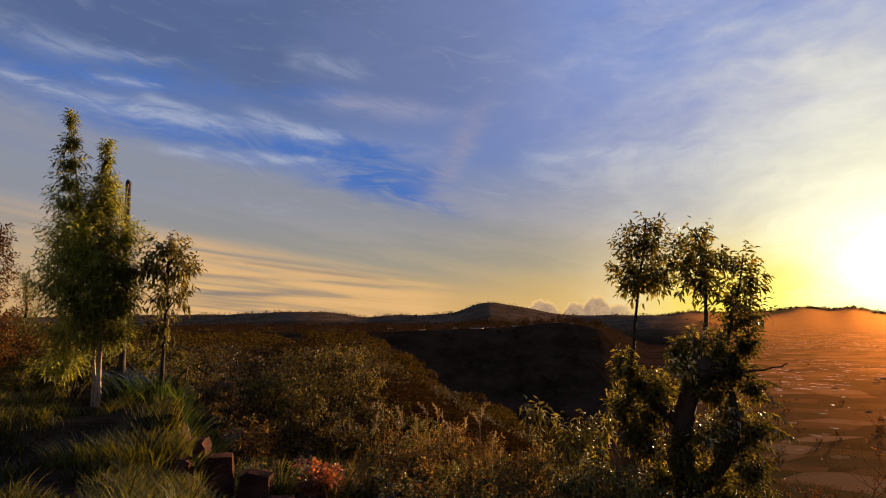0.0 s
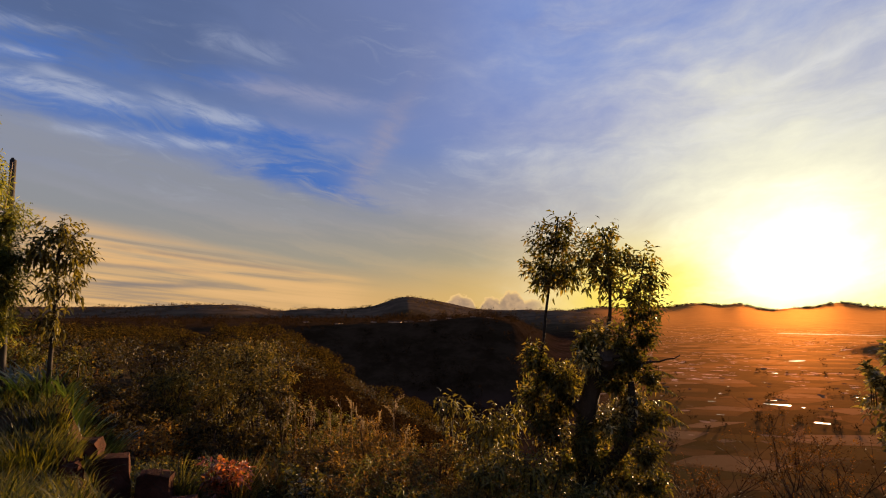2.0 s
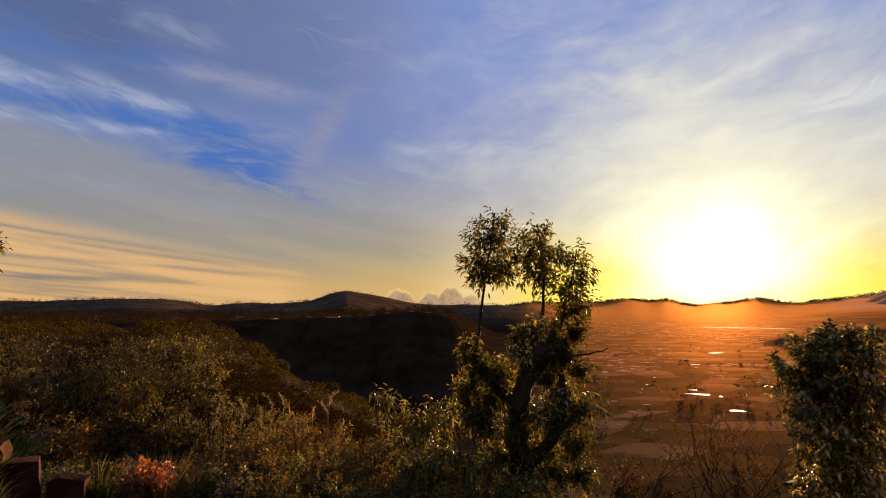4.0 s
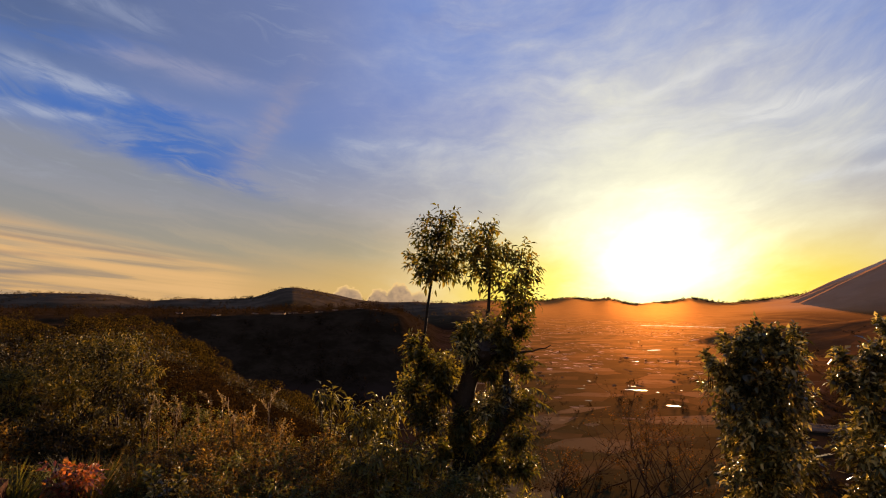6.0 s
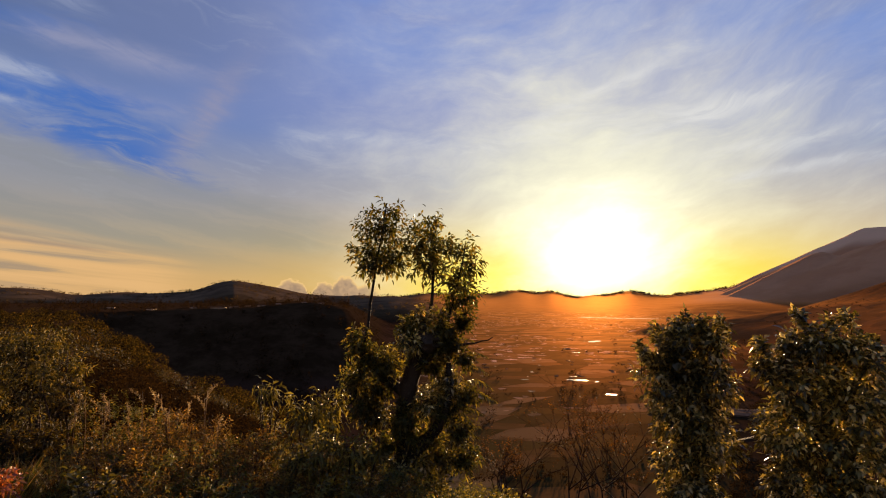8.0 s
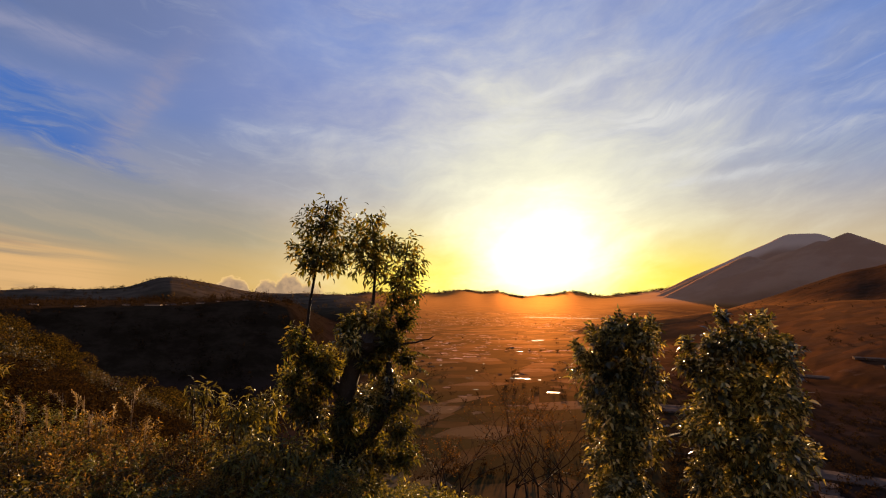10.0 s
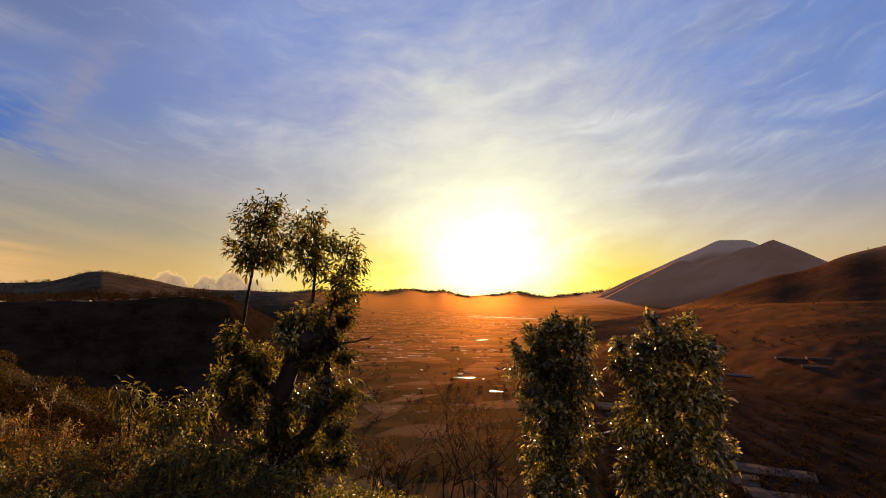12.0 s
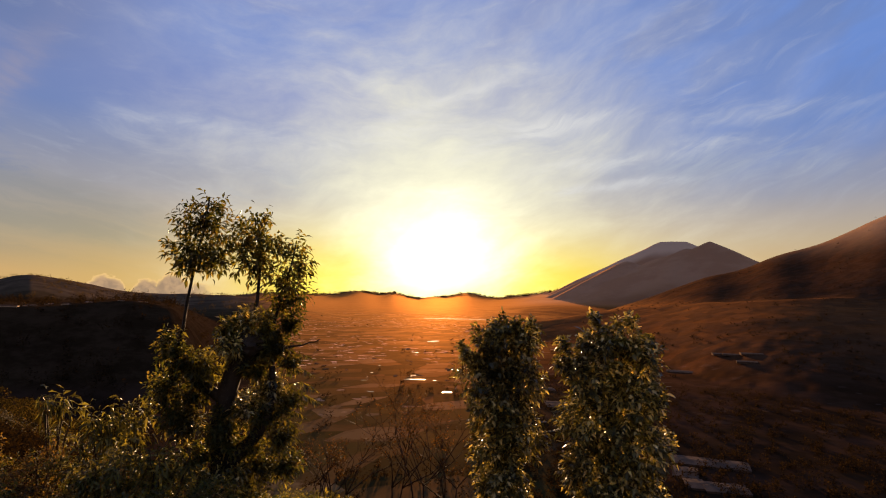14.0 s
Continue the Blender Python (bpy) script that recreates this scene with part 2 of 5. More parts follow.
def rough_stuff(name, dark, light, scale, rough=0.85, bump=0.4, spec=0.2, third=None, fine=9.0):
    """Bark, stone, soil, plaster: two scales of blotches and a bump."""
    m, k, out = material(name)
    at = k.add("ShaderNodeTexCoord").outputs["Object"]
    big, small = k.noise(at, scale, 4.0), k.noise(at, scale * fine, 5.0, 0.65)
    own = k.add("ShaderNodeObjectInfo").outputs["Random"]
    colour = k.mix(k.step(big, 0.35, 0.65), (*dark, 1), (*light, 1))
    if third:
        colour = k.mix(k.mul(k.step(small, 0.52, 0.68), 0.8), colour, (*third, 1))
    colour = k.mix(1.0, colour, k.ramp(own, [(0, (0.78, 0.78, 0.78, 1)), (1, (1.15, 1.15, 1.15, 1))]), "MULTIPLY")
    b = k.add("ShaderNodeBump", Height=k.math("ADD", small, k.mul(big, 0.5)), Strength=bump, Distance=0.5 / scale / fine)
    p = k.add("ShaderNodeBsdfPrincipled", Base_Color=colour, Roughness=rough, Normal=b.outputs[0])
    p.inputs["Specular IOR Level"].default_value = spec
    k.put(out.inputs[0], p.outputs[0])
    return m


def leafy(name, tones, rough=0.32, through=0.4, spec=0.6, grain=14.0, dip=0.38):
    """Leaves and grass: a tone for every leaf, light shining through the blade."""
    m, k, out = material(name)
    at = k.add("ShaderNodeTexCoord").outputs["Object"]
    pick = k.add("ShaderNodeNewGeometry").outputs["Random Per Island"]
    own = k.add("ShaderNodeObjectInfo").outputs["Random"]
    pick = k.math("FRACT", k.math("ADD", pick, own))
    stops = [(i / max(1, len(tones) - 1), (*c, 1)) for i, c in enumerate(tones)]
    colour = k.ramp(pick, stops)
    # random blotches put shaded gaps and lit clumps into the leaf colour
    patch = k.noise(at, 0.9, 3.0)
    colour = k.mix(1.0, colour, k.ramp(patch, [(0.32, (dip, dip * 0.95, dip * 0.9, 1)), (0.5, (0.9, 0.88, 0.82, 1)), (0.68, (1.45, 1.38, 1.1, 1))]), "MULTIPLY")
    fleck = k.noise(at, grain, 3.0, 0.6)
    colour = k.mix(1.0, colour, k.ramp(fleck, [(0.3, (0.8, 0.8, 0.8, 1)), (0.75, (1.15, 1.12, 1.0, 1))]), "MULTIPLY")
    p = k.add("ShaderNodeBsdfPrincipled", Base_Color=colour, Roughness=rough)
    p.inputs["Specular IOR Level"].default_value = spec
    t = k.add("ShaderNodeBsdfTranslucent", Color=k.mix(1.0, colour, (2.1, 1.85, 0.75, 1), "MULTIPLY"))
    mix = k.add("ShaderNodeMixShader")
    k.put(mix.inputs[0], through)
    k.put(mix.inputs[1], p.outputs[0])
    k.put(mix.inputs[2], t.outputs[0])
    k.put(out.inputs[0], mix.outputs[0])
    return m


def ground_stuff():
    """Soil and litter near by, scrub on the hills, small fields in the flat valley."""
    m, k, out = material("hill_ground")
    at = k.add("ShaderNodeNewGeometry").outputs["Position"]
    x, y, z = k.split(at)
    far = k.vec("LENGTH", k.xyz(x, y, 0.0))
    soil = k.mix(k.step(k.noise(at, 1.7, 5.0), 0.4, 0.62), (0.018, 0.013, 0.008, 1), (0.04, 0.03, 0.016, 1))
    soil = k.mix(k.mul(k.step(k.noise(at, 22.0, 4.0), 0.5, 0.68), 0.6), soil, (0.07, 0.05, 0.028, 1))
    scrub = k.mix(k.step(k.noise(at, 0.035, 6.0, 0.65), 0.38, 0.62), (0.022, 0.024, 0.012, 1), (0.055, 0.05, 0.022, 1))
    scrub = k.mix(k.step(k.noise(at, 0.006, 5.0, 0.6), 0.5, 0.66), scrub, (0.075, 0.052, 0.024, 1))
    cell = k.add("ShaderNodeTexVoronoi", Vector=k.vec("MULTIPLY", at, (0.026, 0.048, 0.0)), Scale=1.0)
    tone = k.split(cell.outputs["Color"])[0]
    field = k.ramp(tone, [(0.0, (0.016, 0.02, 0.008, 1)), (0.4, (0.03, 0.034, 0.012, 1)), (0.7, (0.05, 0.04, 0.018, 1)), (1.0, (0.10, 0.085, 0.045, 1))])
    field = k.mix(k.step(k.noise(at, 0.05, 5.0, 0.7), 0.5, 0.66), field, (0.03, 0.032, 0.014, 1))
    rim = k.add("ShaderNodeTexVoronoi", Vector=k.vec("MULTIPLY", at, (0.026, 0.048, 0.0)), Scale=1.0)
    rim.feature = "DISTANCE_TO_EDGE"
    hedge = k.mul(k.step(k.math("ADD", rim.outputs["Distance"], k.mul(k.math("SUBTRACT", k.noise(at, 0.08, 4.0), 0.5), 0.16)), 0.11, 0.05), k.step(z, -44.0, -53.0))
    field = k.mix(k.mul(hedge, 0.15), field, (0.012, 0.014, 0.006, 1))
    flat = k.step(z, -44.0, -53.0)
    # plots under pale plastic and bare sand
    plot = k.mul(k.step(k.noise(at, 0.075, 2.0, 0.5), 0.635, 0.66), k.step(k.noise(at, 0.004, 3.0), 0.40, 0.52), flat, k.step(far, 260.0, 420.0))
    field = k.mix(plot, field, (0.55, 0.40, 0.30, 1))
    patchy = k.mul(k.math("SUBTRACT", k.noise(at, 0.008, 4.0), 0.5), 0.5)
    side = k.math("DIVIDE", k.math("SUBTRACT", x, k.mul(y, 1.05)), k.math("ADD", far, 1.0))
    # woods set by bearing, their darkness also painting the mountain side's shade
    wood_shade = k.step(k.math("ADD", side, patchy), -0.06, 0.2)
    wood_shade_side = wood_shade
    # likewise to the left: shade of tableland and spur put into the ground colour
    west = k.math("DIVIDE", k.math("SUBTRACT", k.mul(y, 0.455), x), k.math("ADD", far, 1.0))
    # ground where the haze-like gloss is held back
    haze_free = k.math("MAXIMUM", wood_shade, k.mul(k.step(west, -0.05, 0.06), k.step(far, 18.0, 40.0)))
    wood_shade = k.math("MAXIMUM", wood_shade, k.mul(k.step(west, -0.05, 0.06), k.step(far, 1750.0, 1300.0, 0.1, 1.0), k.step(far, 18.0, 40.0)))
    field = k.mix(k.mul(wood_shade, 0.95), field, k.mix(k.step(k.noise(at, 0.018, 5.0, 0.65), 0.42, 0.66), (0.018, 0.010, 0.006, 1), (0.045, 0.022, 0.014, 1)))
    # dry grass and open woods on the far range, haze lightening the base colour
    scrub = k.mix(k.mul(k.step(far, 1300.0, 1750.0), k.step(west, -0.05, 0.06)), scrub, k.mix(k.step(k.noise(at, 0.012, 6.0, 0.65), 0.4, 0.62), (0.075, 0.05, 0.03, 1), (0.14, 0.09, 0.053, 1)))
    scrub = k.mix(k.mul(wood_shade, 0.92), scrub, k.mix(k.step(k.noise(at, 0.045, 7.0, 0.78), 0.4, 0.62), k.mix(wood_shade_side, (0.022, 0.011, 0.005, 1), (0.020, 0.011, 0.008, 1)), k.mix(wood_shade_side, (0.045, 0.024, 0.012, 1), (0.038, 0.022, 0.016, 1))))
    # volcanoes pale with distance, the farthest cone most: haze painted into the colour
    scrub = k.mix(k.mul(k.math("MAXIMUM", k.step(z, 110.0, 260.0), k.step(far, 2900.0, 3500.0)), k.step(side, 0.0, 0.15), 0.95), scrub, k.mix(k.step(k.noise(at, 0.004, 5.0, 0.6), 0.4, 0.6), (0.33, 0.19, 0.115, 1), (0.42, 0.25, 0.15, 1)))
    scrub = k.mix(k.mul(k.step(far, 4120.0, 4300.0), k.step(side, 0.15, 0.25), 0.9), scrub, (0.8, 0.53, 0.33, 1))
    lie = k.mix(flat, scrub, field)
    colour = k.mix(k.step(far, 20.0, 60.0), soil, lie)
    small = k.noise(at, 7.0, 6.0, 0.7)
    large = k.noise(at, 0.06, 8.0, 0.75)
    b1 = k.add("ShaderNodeBump", Height=small, Strength=k.step(far, 20.0, 120.0, 0.6, 0.05), Distance=0.08)
    b2 = k.add("ShaderNodeBump", Height=large, Strength=k.mul(k.step(far, 200.0, 900.0, 0.14, 0.0), k.step(z, -56.0, -48.0, 0.1, 1.0)), Distance=5.0, Normal=b1.outputs[0])
    # far normals are turned upward so slopes shade evenly, as haze would make them
    haze_flat = k.mul(k.step(far, 120.0, 380.0, 0.0, 0.9), k.math("SUBTRACT", 1.0, k.mul(wood_shade_side, k.step(far, 2900.0, 2500.0))))
    crest = k.vec("NORMALIZE", k.vec("ADD", k.vec("MULTIPLY", b2.outputs[0], k.xyz(*[k.math("SUBTRACT", 1.0, haze_flat)] * 3)), k.xyz(0.0, 0.0, haze_flat)))
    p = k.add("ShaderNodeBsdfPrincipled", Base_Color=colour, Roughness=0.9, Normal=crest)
    p.inputs["Specular IOR Level"].default_value = 0.0
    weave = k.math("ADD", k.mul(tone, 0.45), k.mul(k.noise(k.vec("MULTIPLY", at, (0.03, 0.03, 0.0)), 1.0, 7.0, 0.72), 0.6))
    # broad warm gloss imitates sunlit haze, growing stronger with distance
    haze_gloss = k.add("ShaderNodeBsdfGlossy", Color=k.mix(k.math("MAXIMUM", k.step(weave, 0.25, 0.8), k.step(far, 1600.0, 3000.0, 0.0, 0.85)), (0.58, 0.24, 0.065, 1), (1.0, 0.39, 0.085, 1)), Roughness=0.8, Normal=crest)
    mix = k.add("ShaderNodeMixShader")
    k.put(mix.inputs[0], k.math("ADD", k.mul(k.math("ADD", k.step(far, 120.0, 900.0, 0.02, 0.2), k.step(far, 500.0, 3600.0, 0.0, 0.27)), k.math("SUBTRACT", 1.0, k.mul(haze_free, 0.97)), k.math("SUBTRACT", 1.0, k.mul(hedge, 0.05)), 0.74), k.mul(k.math("ADD", k.mul(k.step(far, 300.0, 1100.0), k.step(z, 35.0, -5.0, 0.03, 0.13)), k.mul(k.step(far, 2700.0, 3400.0), 0.2)), wood_shade_side)))
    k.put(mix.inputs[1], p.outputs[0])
    k.put(mix.inputs[2], haze_gloss.outputs[0])
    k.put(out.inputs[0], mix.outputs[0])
    return m


def shiny(name, colour, rough, metal=0.0, spec=0.5, wave=0.0):
    m, k, out = material(name)
    at = k.add("ShaderNodeTexCoord").outputs["Object"]
    stain = k.noise(at, 0.6, 5.0, 0.6)
    c = k.mix(k.step(stain, 0.4, 0.7), (*colour, 1), (*[v * 0.7 for v in colour], 1))
    p = k.add("ShaderNodeBsdfPrincipled", Base_Color=c, Roughness=k.step(stain, 0.3, 0.7, rough, rough * 1.4), Metallic=metal)
    p.inputs["Specular IOR Level"].default_value = spec
    if wave:
        k.put(p.inputs["Normal"], k.add("ShaderNodeBump", Height=k.noise(at, 2.0, 3.0), Strength=wave, Distance=0.02).outputs[0])
    k.put(out.inputs[0], p.outputs[0])
    return m


GROUND = ground_stuff()
BARK = rough_stuff("dark_bark", (0.016, 0.011, 0.007), (0.042, 0.028, 0.018), 3.0, third=(0.06, 0.044, 0.03))
PALE_BARK = rough_stuff("pale_bark", (0.20, 0.13, 0.08), (0.36, 0.26, 0.17), 4.0, third=(0.42, 0.33, 0.24))
TWIG = rough_stuff("twig_bark", (0.03, 0.017, 0.010), (0.06, 0.034, 0.02), 5.0)
POST_WOOD = rough_stuff("weathered_wood", (0.03, 0.024, 0.02), (0.06, 0.05, 0.042), 4.0)
STONE = rough_stuff("worn_stone", (0.035, 0.013, 0.008), (0.085, 0.034, 0.020), 2.5, bump=0.9, spec=0.03, third=(0.03, 0.024, 0.014))
PLASTER = rough_stuff("house_plaster", (0.34, 0.22, 0.15), (0.46, 0.31, 0.21), 0.6)
TIN = shiny("tin_roof", (0.11, 0.07, 0.05), 0.95, 0.0, 0.0)
TILE = rough_stuff("tile_roof", (0.16, 0.07, 0.04), (0.25, 0.12, 0.07), 0.5, rough=0.6)
FILM = shiny("greenhouse_film", (0.11, 0.075, 0.055), 0.9, spec=0.0)
PALE_GROUND = rough_stuff("pale_ground", (0.34, 0.24, 0.14), (0.5, 0.36, 0.22), 0.02)
WATER = shiny("pond_water", (0.03, 0.025, 0.018), 0.16, spec=0.5, wave=0.15)
DUST = rough_stuff("dust_road", (0.045, 0.033, 0.02), (0.08, 0.06, 0.038), 0.3)

# palest tone paints glints on scattered leaves, the deep dip a dark core
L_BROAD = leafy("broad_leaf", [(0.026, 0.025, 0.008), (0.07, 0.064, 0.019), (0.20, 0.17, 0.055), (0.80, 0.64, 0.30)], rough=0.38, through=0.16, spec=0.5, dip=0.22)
L_SPROUT = leafy("sprout_leaf", [(0.03, 0.036, 0.011), (0.06, 0.064, 0.019), (0.11, 0.098, 0.028), (0.17, 0.122, 0.04)], rough=0.5, through=0.42, spec=0.25)
L_BAMBOO = leafy("bamboo_leaf", [(0.07, 0.095, 0.026), (0.17, 0.19, 0.05), (0.31, 0.31, 0.08), (0.08, 0.11, 0.035)], rough=0.5, through=0.46, spec=0.2)
L_SCRUB = leafy("scrub_leaf", [(0.022, 0.027, 0.009), (0.054, 0.060, 0.017), (0.11, 0.105, 0.028), (0.19, 0.145, 0.045)], rough=0.6, through=0.28, spec=0.15)
L_RUST = leafy("rusty_leaf", [(0.034, 0.025, 0.009), (0.085, 0.052, 0.015), (0.155, 0.08, 0.022), (0.25, 0.165, 0.045)], rough=0.6, through=0.28, spec=0.15)
# tones and dip kept dark, standing in for shaded hollows among the bushes
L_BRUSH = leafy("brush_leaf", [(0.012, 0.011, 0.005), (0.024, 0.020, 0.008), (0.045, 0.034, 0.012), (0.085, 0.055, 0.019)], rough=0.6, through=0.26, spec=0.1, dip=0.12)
L_RED = leafy("red_leaf", [(0.05, 0.02, 0.012), (0.15, 0.04, 0.024), (0.25, 0.08, 0.05), (0.08, 0.055, 0.022)])
L_FERN = leafy("feather_leaf", [(0.04, 0.038, 0.013), (0.10, 0.09, 0.026), (0.21, 0.18, 0.052)], rough=0.5, through=0.3, spec=0.2)
L_GRASS = leafy("meadow_grass", [(0.016, 0.021, 0.004), (0.042, 0.048, 0.009), (0.115, 0.11, 0.018), (0.05, 0.038, 0.012)], rough=0.5, spec=0.25)
L_BLADE = leafy("long_grass", [(0.010, 0.022, 0.009), (0.02, 0.038, 0.014), (0.055, 0.075, 0.032)])
L_DRY = leafy("dry_plume", [(0.15, 0.11, 0.085), (0.24, 0.18, 0.14), (0.11, 0.08, 0.055)])
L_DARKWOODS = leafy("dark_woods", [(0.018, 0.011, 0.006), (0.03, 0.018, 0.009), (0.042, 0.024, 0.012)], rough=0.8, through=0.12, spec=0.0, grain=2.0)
# woods of the far range, toned lighter to hold haze in the leaf colour
L_HAZYWOODS = leafy("hazy_hill_woods", [(0.045, 0.033, 0.02), (0.075, 0.052, 0.03), (0.12, 0.078, 0.043)], rough=0.8, through=0.2, spec=0.0, grain=2.0)
L_OLIVE = leafy("olive_leaf", [(0.022, 0.022, 0.008), (0.065, 0.058, 0.016), (0.15, 0.12, 0.032), (0.24, 0.17, 0.045)], rough=0.6, through=0.2, spec=0.1, dip=0.15)
L_SPUR = leafy("spur_leaf", [(0.010, 0.009, 0.004), (0.027, 0.021, 0.008), (0.058, 0.042, 0.014), (0.11, 0.068, 0.022)], rough=0.7, through=0.22, spec=0.0, grain=2.0, dip=0.4)
L_DUSK = leafy("dusky_leaf", [(0.03, 0.018, 0.009), (0.08, 0.042, 0.016), (0.16, 0.075, 0.026)], rough=0.7, through=0.2, spec=0.05)
L_WOODS = leafy("far_woods", [(0.011, 0.010, 0.005), (0.022, 0.018, 0.008), (0.062, 0.040, 0.017), (0.018, 0.018, 0.008)], rough=0.7, through=0.25, spec=0.05, grain=2.0)


# ---- building helpers ----
def solid(name, verts, faces, mat, smooth=False):
    me = bpy.data.meshes.new(name)
    me.from_pydata([tuple(v) for v in verts], [], [tuple(f) for f in faces])
    me.materials.append(mat)
    if smooth:
        me.polygons.foreach_set("use_smooth", [True] * len(me.polygons))
    me.update()
    return me


def sheet(name, verts, faces, mat):
    """A mesh of many triangles from numpy arrays."""
    me = bpy.data.meshes.new(name)
    n, f = len(verts), len(faces)
    me.vertices.add(n)
    me.vertices.foreach_set("co", np.asarray(verts, dtype=np.float32).ravel())
    me.loops.add(f * 3)
    me.loops.foreach_set("vertex_index", np.asarray(faces, dtype=np.int32).ravel())
    me.polygons.add(f)
    me.polygons.foreach_set("loop_start", np.arange(0, f * 3, 3, dtype=np.int32))
    me.materials.append(mat)
    me.update(calc_edges=True)
    me.validate()
    return me


def thing(name, at, label, category, group="", kind=""):
    ob = new(name)
    ob.location = at
    ob.empty_display_size = 0.2
    return tagged(ob, label, category, group, kind)


def part(name, me, parent, label="", kind=""):
    """Links a mesh, given in world metres, as a part of a thing."""
    ob = new(name, me)
    ob.parent = parent
    top, shift = parent, Vector((0, 0, 0))
    while top:
        shift += top.location
        top = top.parent
    ob.location = -shift
    if label:
        ob["label"] = label
    if kind:
        ob["kind"] = kind
    return ob


def tube(points, radii, sides=7, wobble=0.0, rng=None):
    """A tapering round limb along points."""
    pts = [Vector(p) for p in points]
    verts, faces = [], []
    for i, p in enumerate(pts):
        d = (pts[min(i + 1, len(pts) - 1)] - pts[max(i - 1, 0)]).normalized()
        s = d.cross(Vector((0.3, 1, 0.2))).normalized()
        t = d.cross(s)
        for j in range(sides):
            a = 2 * math.pi * j / sides
            r = radii[i] * (1 + (rng.uniform(-wobble, wobble) if rng else 0))
            verts.append(p + (s * math.cos(a) + t * math.sin(a)) * r)
    for i in range(len(pts) - 1):
        for j in range(sides):
            a, b = i * sides + j, i * sides + (j + 1) % sides
            faces.append((a, b, b + sides, a + sides))
    faces.append(tuple(range(sides))[::-1])
    faces.append(tuple(range((len(pts) - 1) * sides, len(pts) * sides)))
    return verts, faces


def curve_points(points, steps, rng, jitter=0.0):
    """More points along a bent line, a little uneven."""
    p = np.array(points, dtype=float)
    u = np.linspace(0, len(p) - 1, steps)
    out = np.stack([np.interp(u, np.arange(len(p)), p[:, i]) for i in range(3)], 1)
    for _ in range(2):
        out[1:-1] = (out[:-2] + 2 * out[1:-1] + out[2:]) / 4
    out[1:-1] += np.array([[rng.uniform(-jitter, jitter) for _ in range(3)] for _ in range(steps - 2)])
    return [tuple(v) for v in out]


def limb(name, points, r0, r1, mat, parent, rng, steps=9, jitter=0.02, sides=7, label=""):
    pts = curve_points(points, steps, rng, jitter)
    radii = [r0 + (r1 - r0) * i / (steps - 1) for i in range(steps)]
    v, f = tube(pts, radii, sides, 0.12, rng)
    return part(name, solid(name, v, f, mat, True), parent, label)


def unit(v):
    return v / np.maximum(np.linalg.norm(v, axis=1, keepdims=True), 1e-9)


def blades(base, way, length, width, rs, droop=0.25, fold=0.18, simple=False):
    """Pointed leaves, each folded along its rib and bent at the tip: verts and triangles."""
    n = len(base)
    side = unit(np.cross(way, rs.normal(size=(n, 3)) * 0.6 + np.array([0, 0, 1.0])))
    face = np.cross(side, way)
    L, W = length[:, None], width[:, None]
    mid = base + way * L * 0.48 - face * W * fold
    tip = base + way * L + np.array([0, 0, -1.0]) * L * droop * rs.uniform(0.2, 1.2, (n, 1))
    left = base + way * L * 0.42 + side * W * 0.5 + face * W * fold
    right = base + way * L * 0.42 - side * W * 0.5 + face * W * fold
    if simple:
        verts = np.stack([base, left, right, tip], 1).reshape(-1, 3)
        return verts, (np.arange(n)[:, None, None] * 4 + np.array([[0, 2, 1], [1, 2, 3]])).reshape(-1, 3)
    verts = np.stack([base, left, mid, right, tip], 1).reshape(-1, 3)
    tri = np.array([[0, 2, 1], [0, 3, 2], [1, 2, 4], [2, 3, 4]])
    faces = (np.arange(n)[:, None, None] * 5 + tri).reshape(-1, 3)
    return verts, faces


def lobe_points(lobes, n, rs, inner=0.3):
    """Points in a lobed crown, thicker near its skin, and the way outwards at each."""
    lob = np.array(lobes, dtype=float)
    weight = lob[:, 3] * lob[:, 3] * lob[:, 4]
    weight = weight ** 0.8
    pick = rs.choice(len(lob), n, p=weight / weight.sum())
    d = unit(rs.normal(size=(n, 3)))
    r = inner + (1 - inner) * rs.uniform(0, 1, (n, 1)) ** 0.6
    size = np.stack([lob[pick, 3], lob[pick, 3], lob[pick, 4]], 1)
    return lob[pick, :3] + d * r * size, d


def sprigs(points, outs, count, twig, length, width, rs, lift=0.35, spread=0.9, droop=0.3, fall=0.0, simple=False):
    """Twigs with leaves set round them."""
    n = len(points)
    out = unit(outs + np.array([0, 0, lift]) + rs.normal(size=(n, 3)) * 0.25)
    a = unit(np.cross(out, rs.normal(size=(n, 3))))
    b = np.cross(out, a)
    j = np.arange(count)
    turn = j[None, :] * 2.4 + rs.uniform(0, 6.28, (n, 1))
    u = (j + 0.5) / count
    base = points[:, None, :] + out[:, None, :] * (u[None, :, None] - 0.4) * twig
    side = a[:, None, :] * np.cos(turn)[..., None] + b[:, None, :] * np.sin(turn)[..., None]
    way = out[:, None, :] * (0.35 + 0.6 * u[None, :, None]) + side * spread + np.array([0, 0, -fall])
    way = unit((way + rs.normal(size=way.shape) * 0.15).reshape(-1, 3))
    m = n * count
    size = rs.uniform(0.65, 1.25, m)
    return blades(base.reshape(-1, 3), way, length * size, width * size, rs, droop, 0.18, simple)


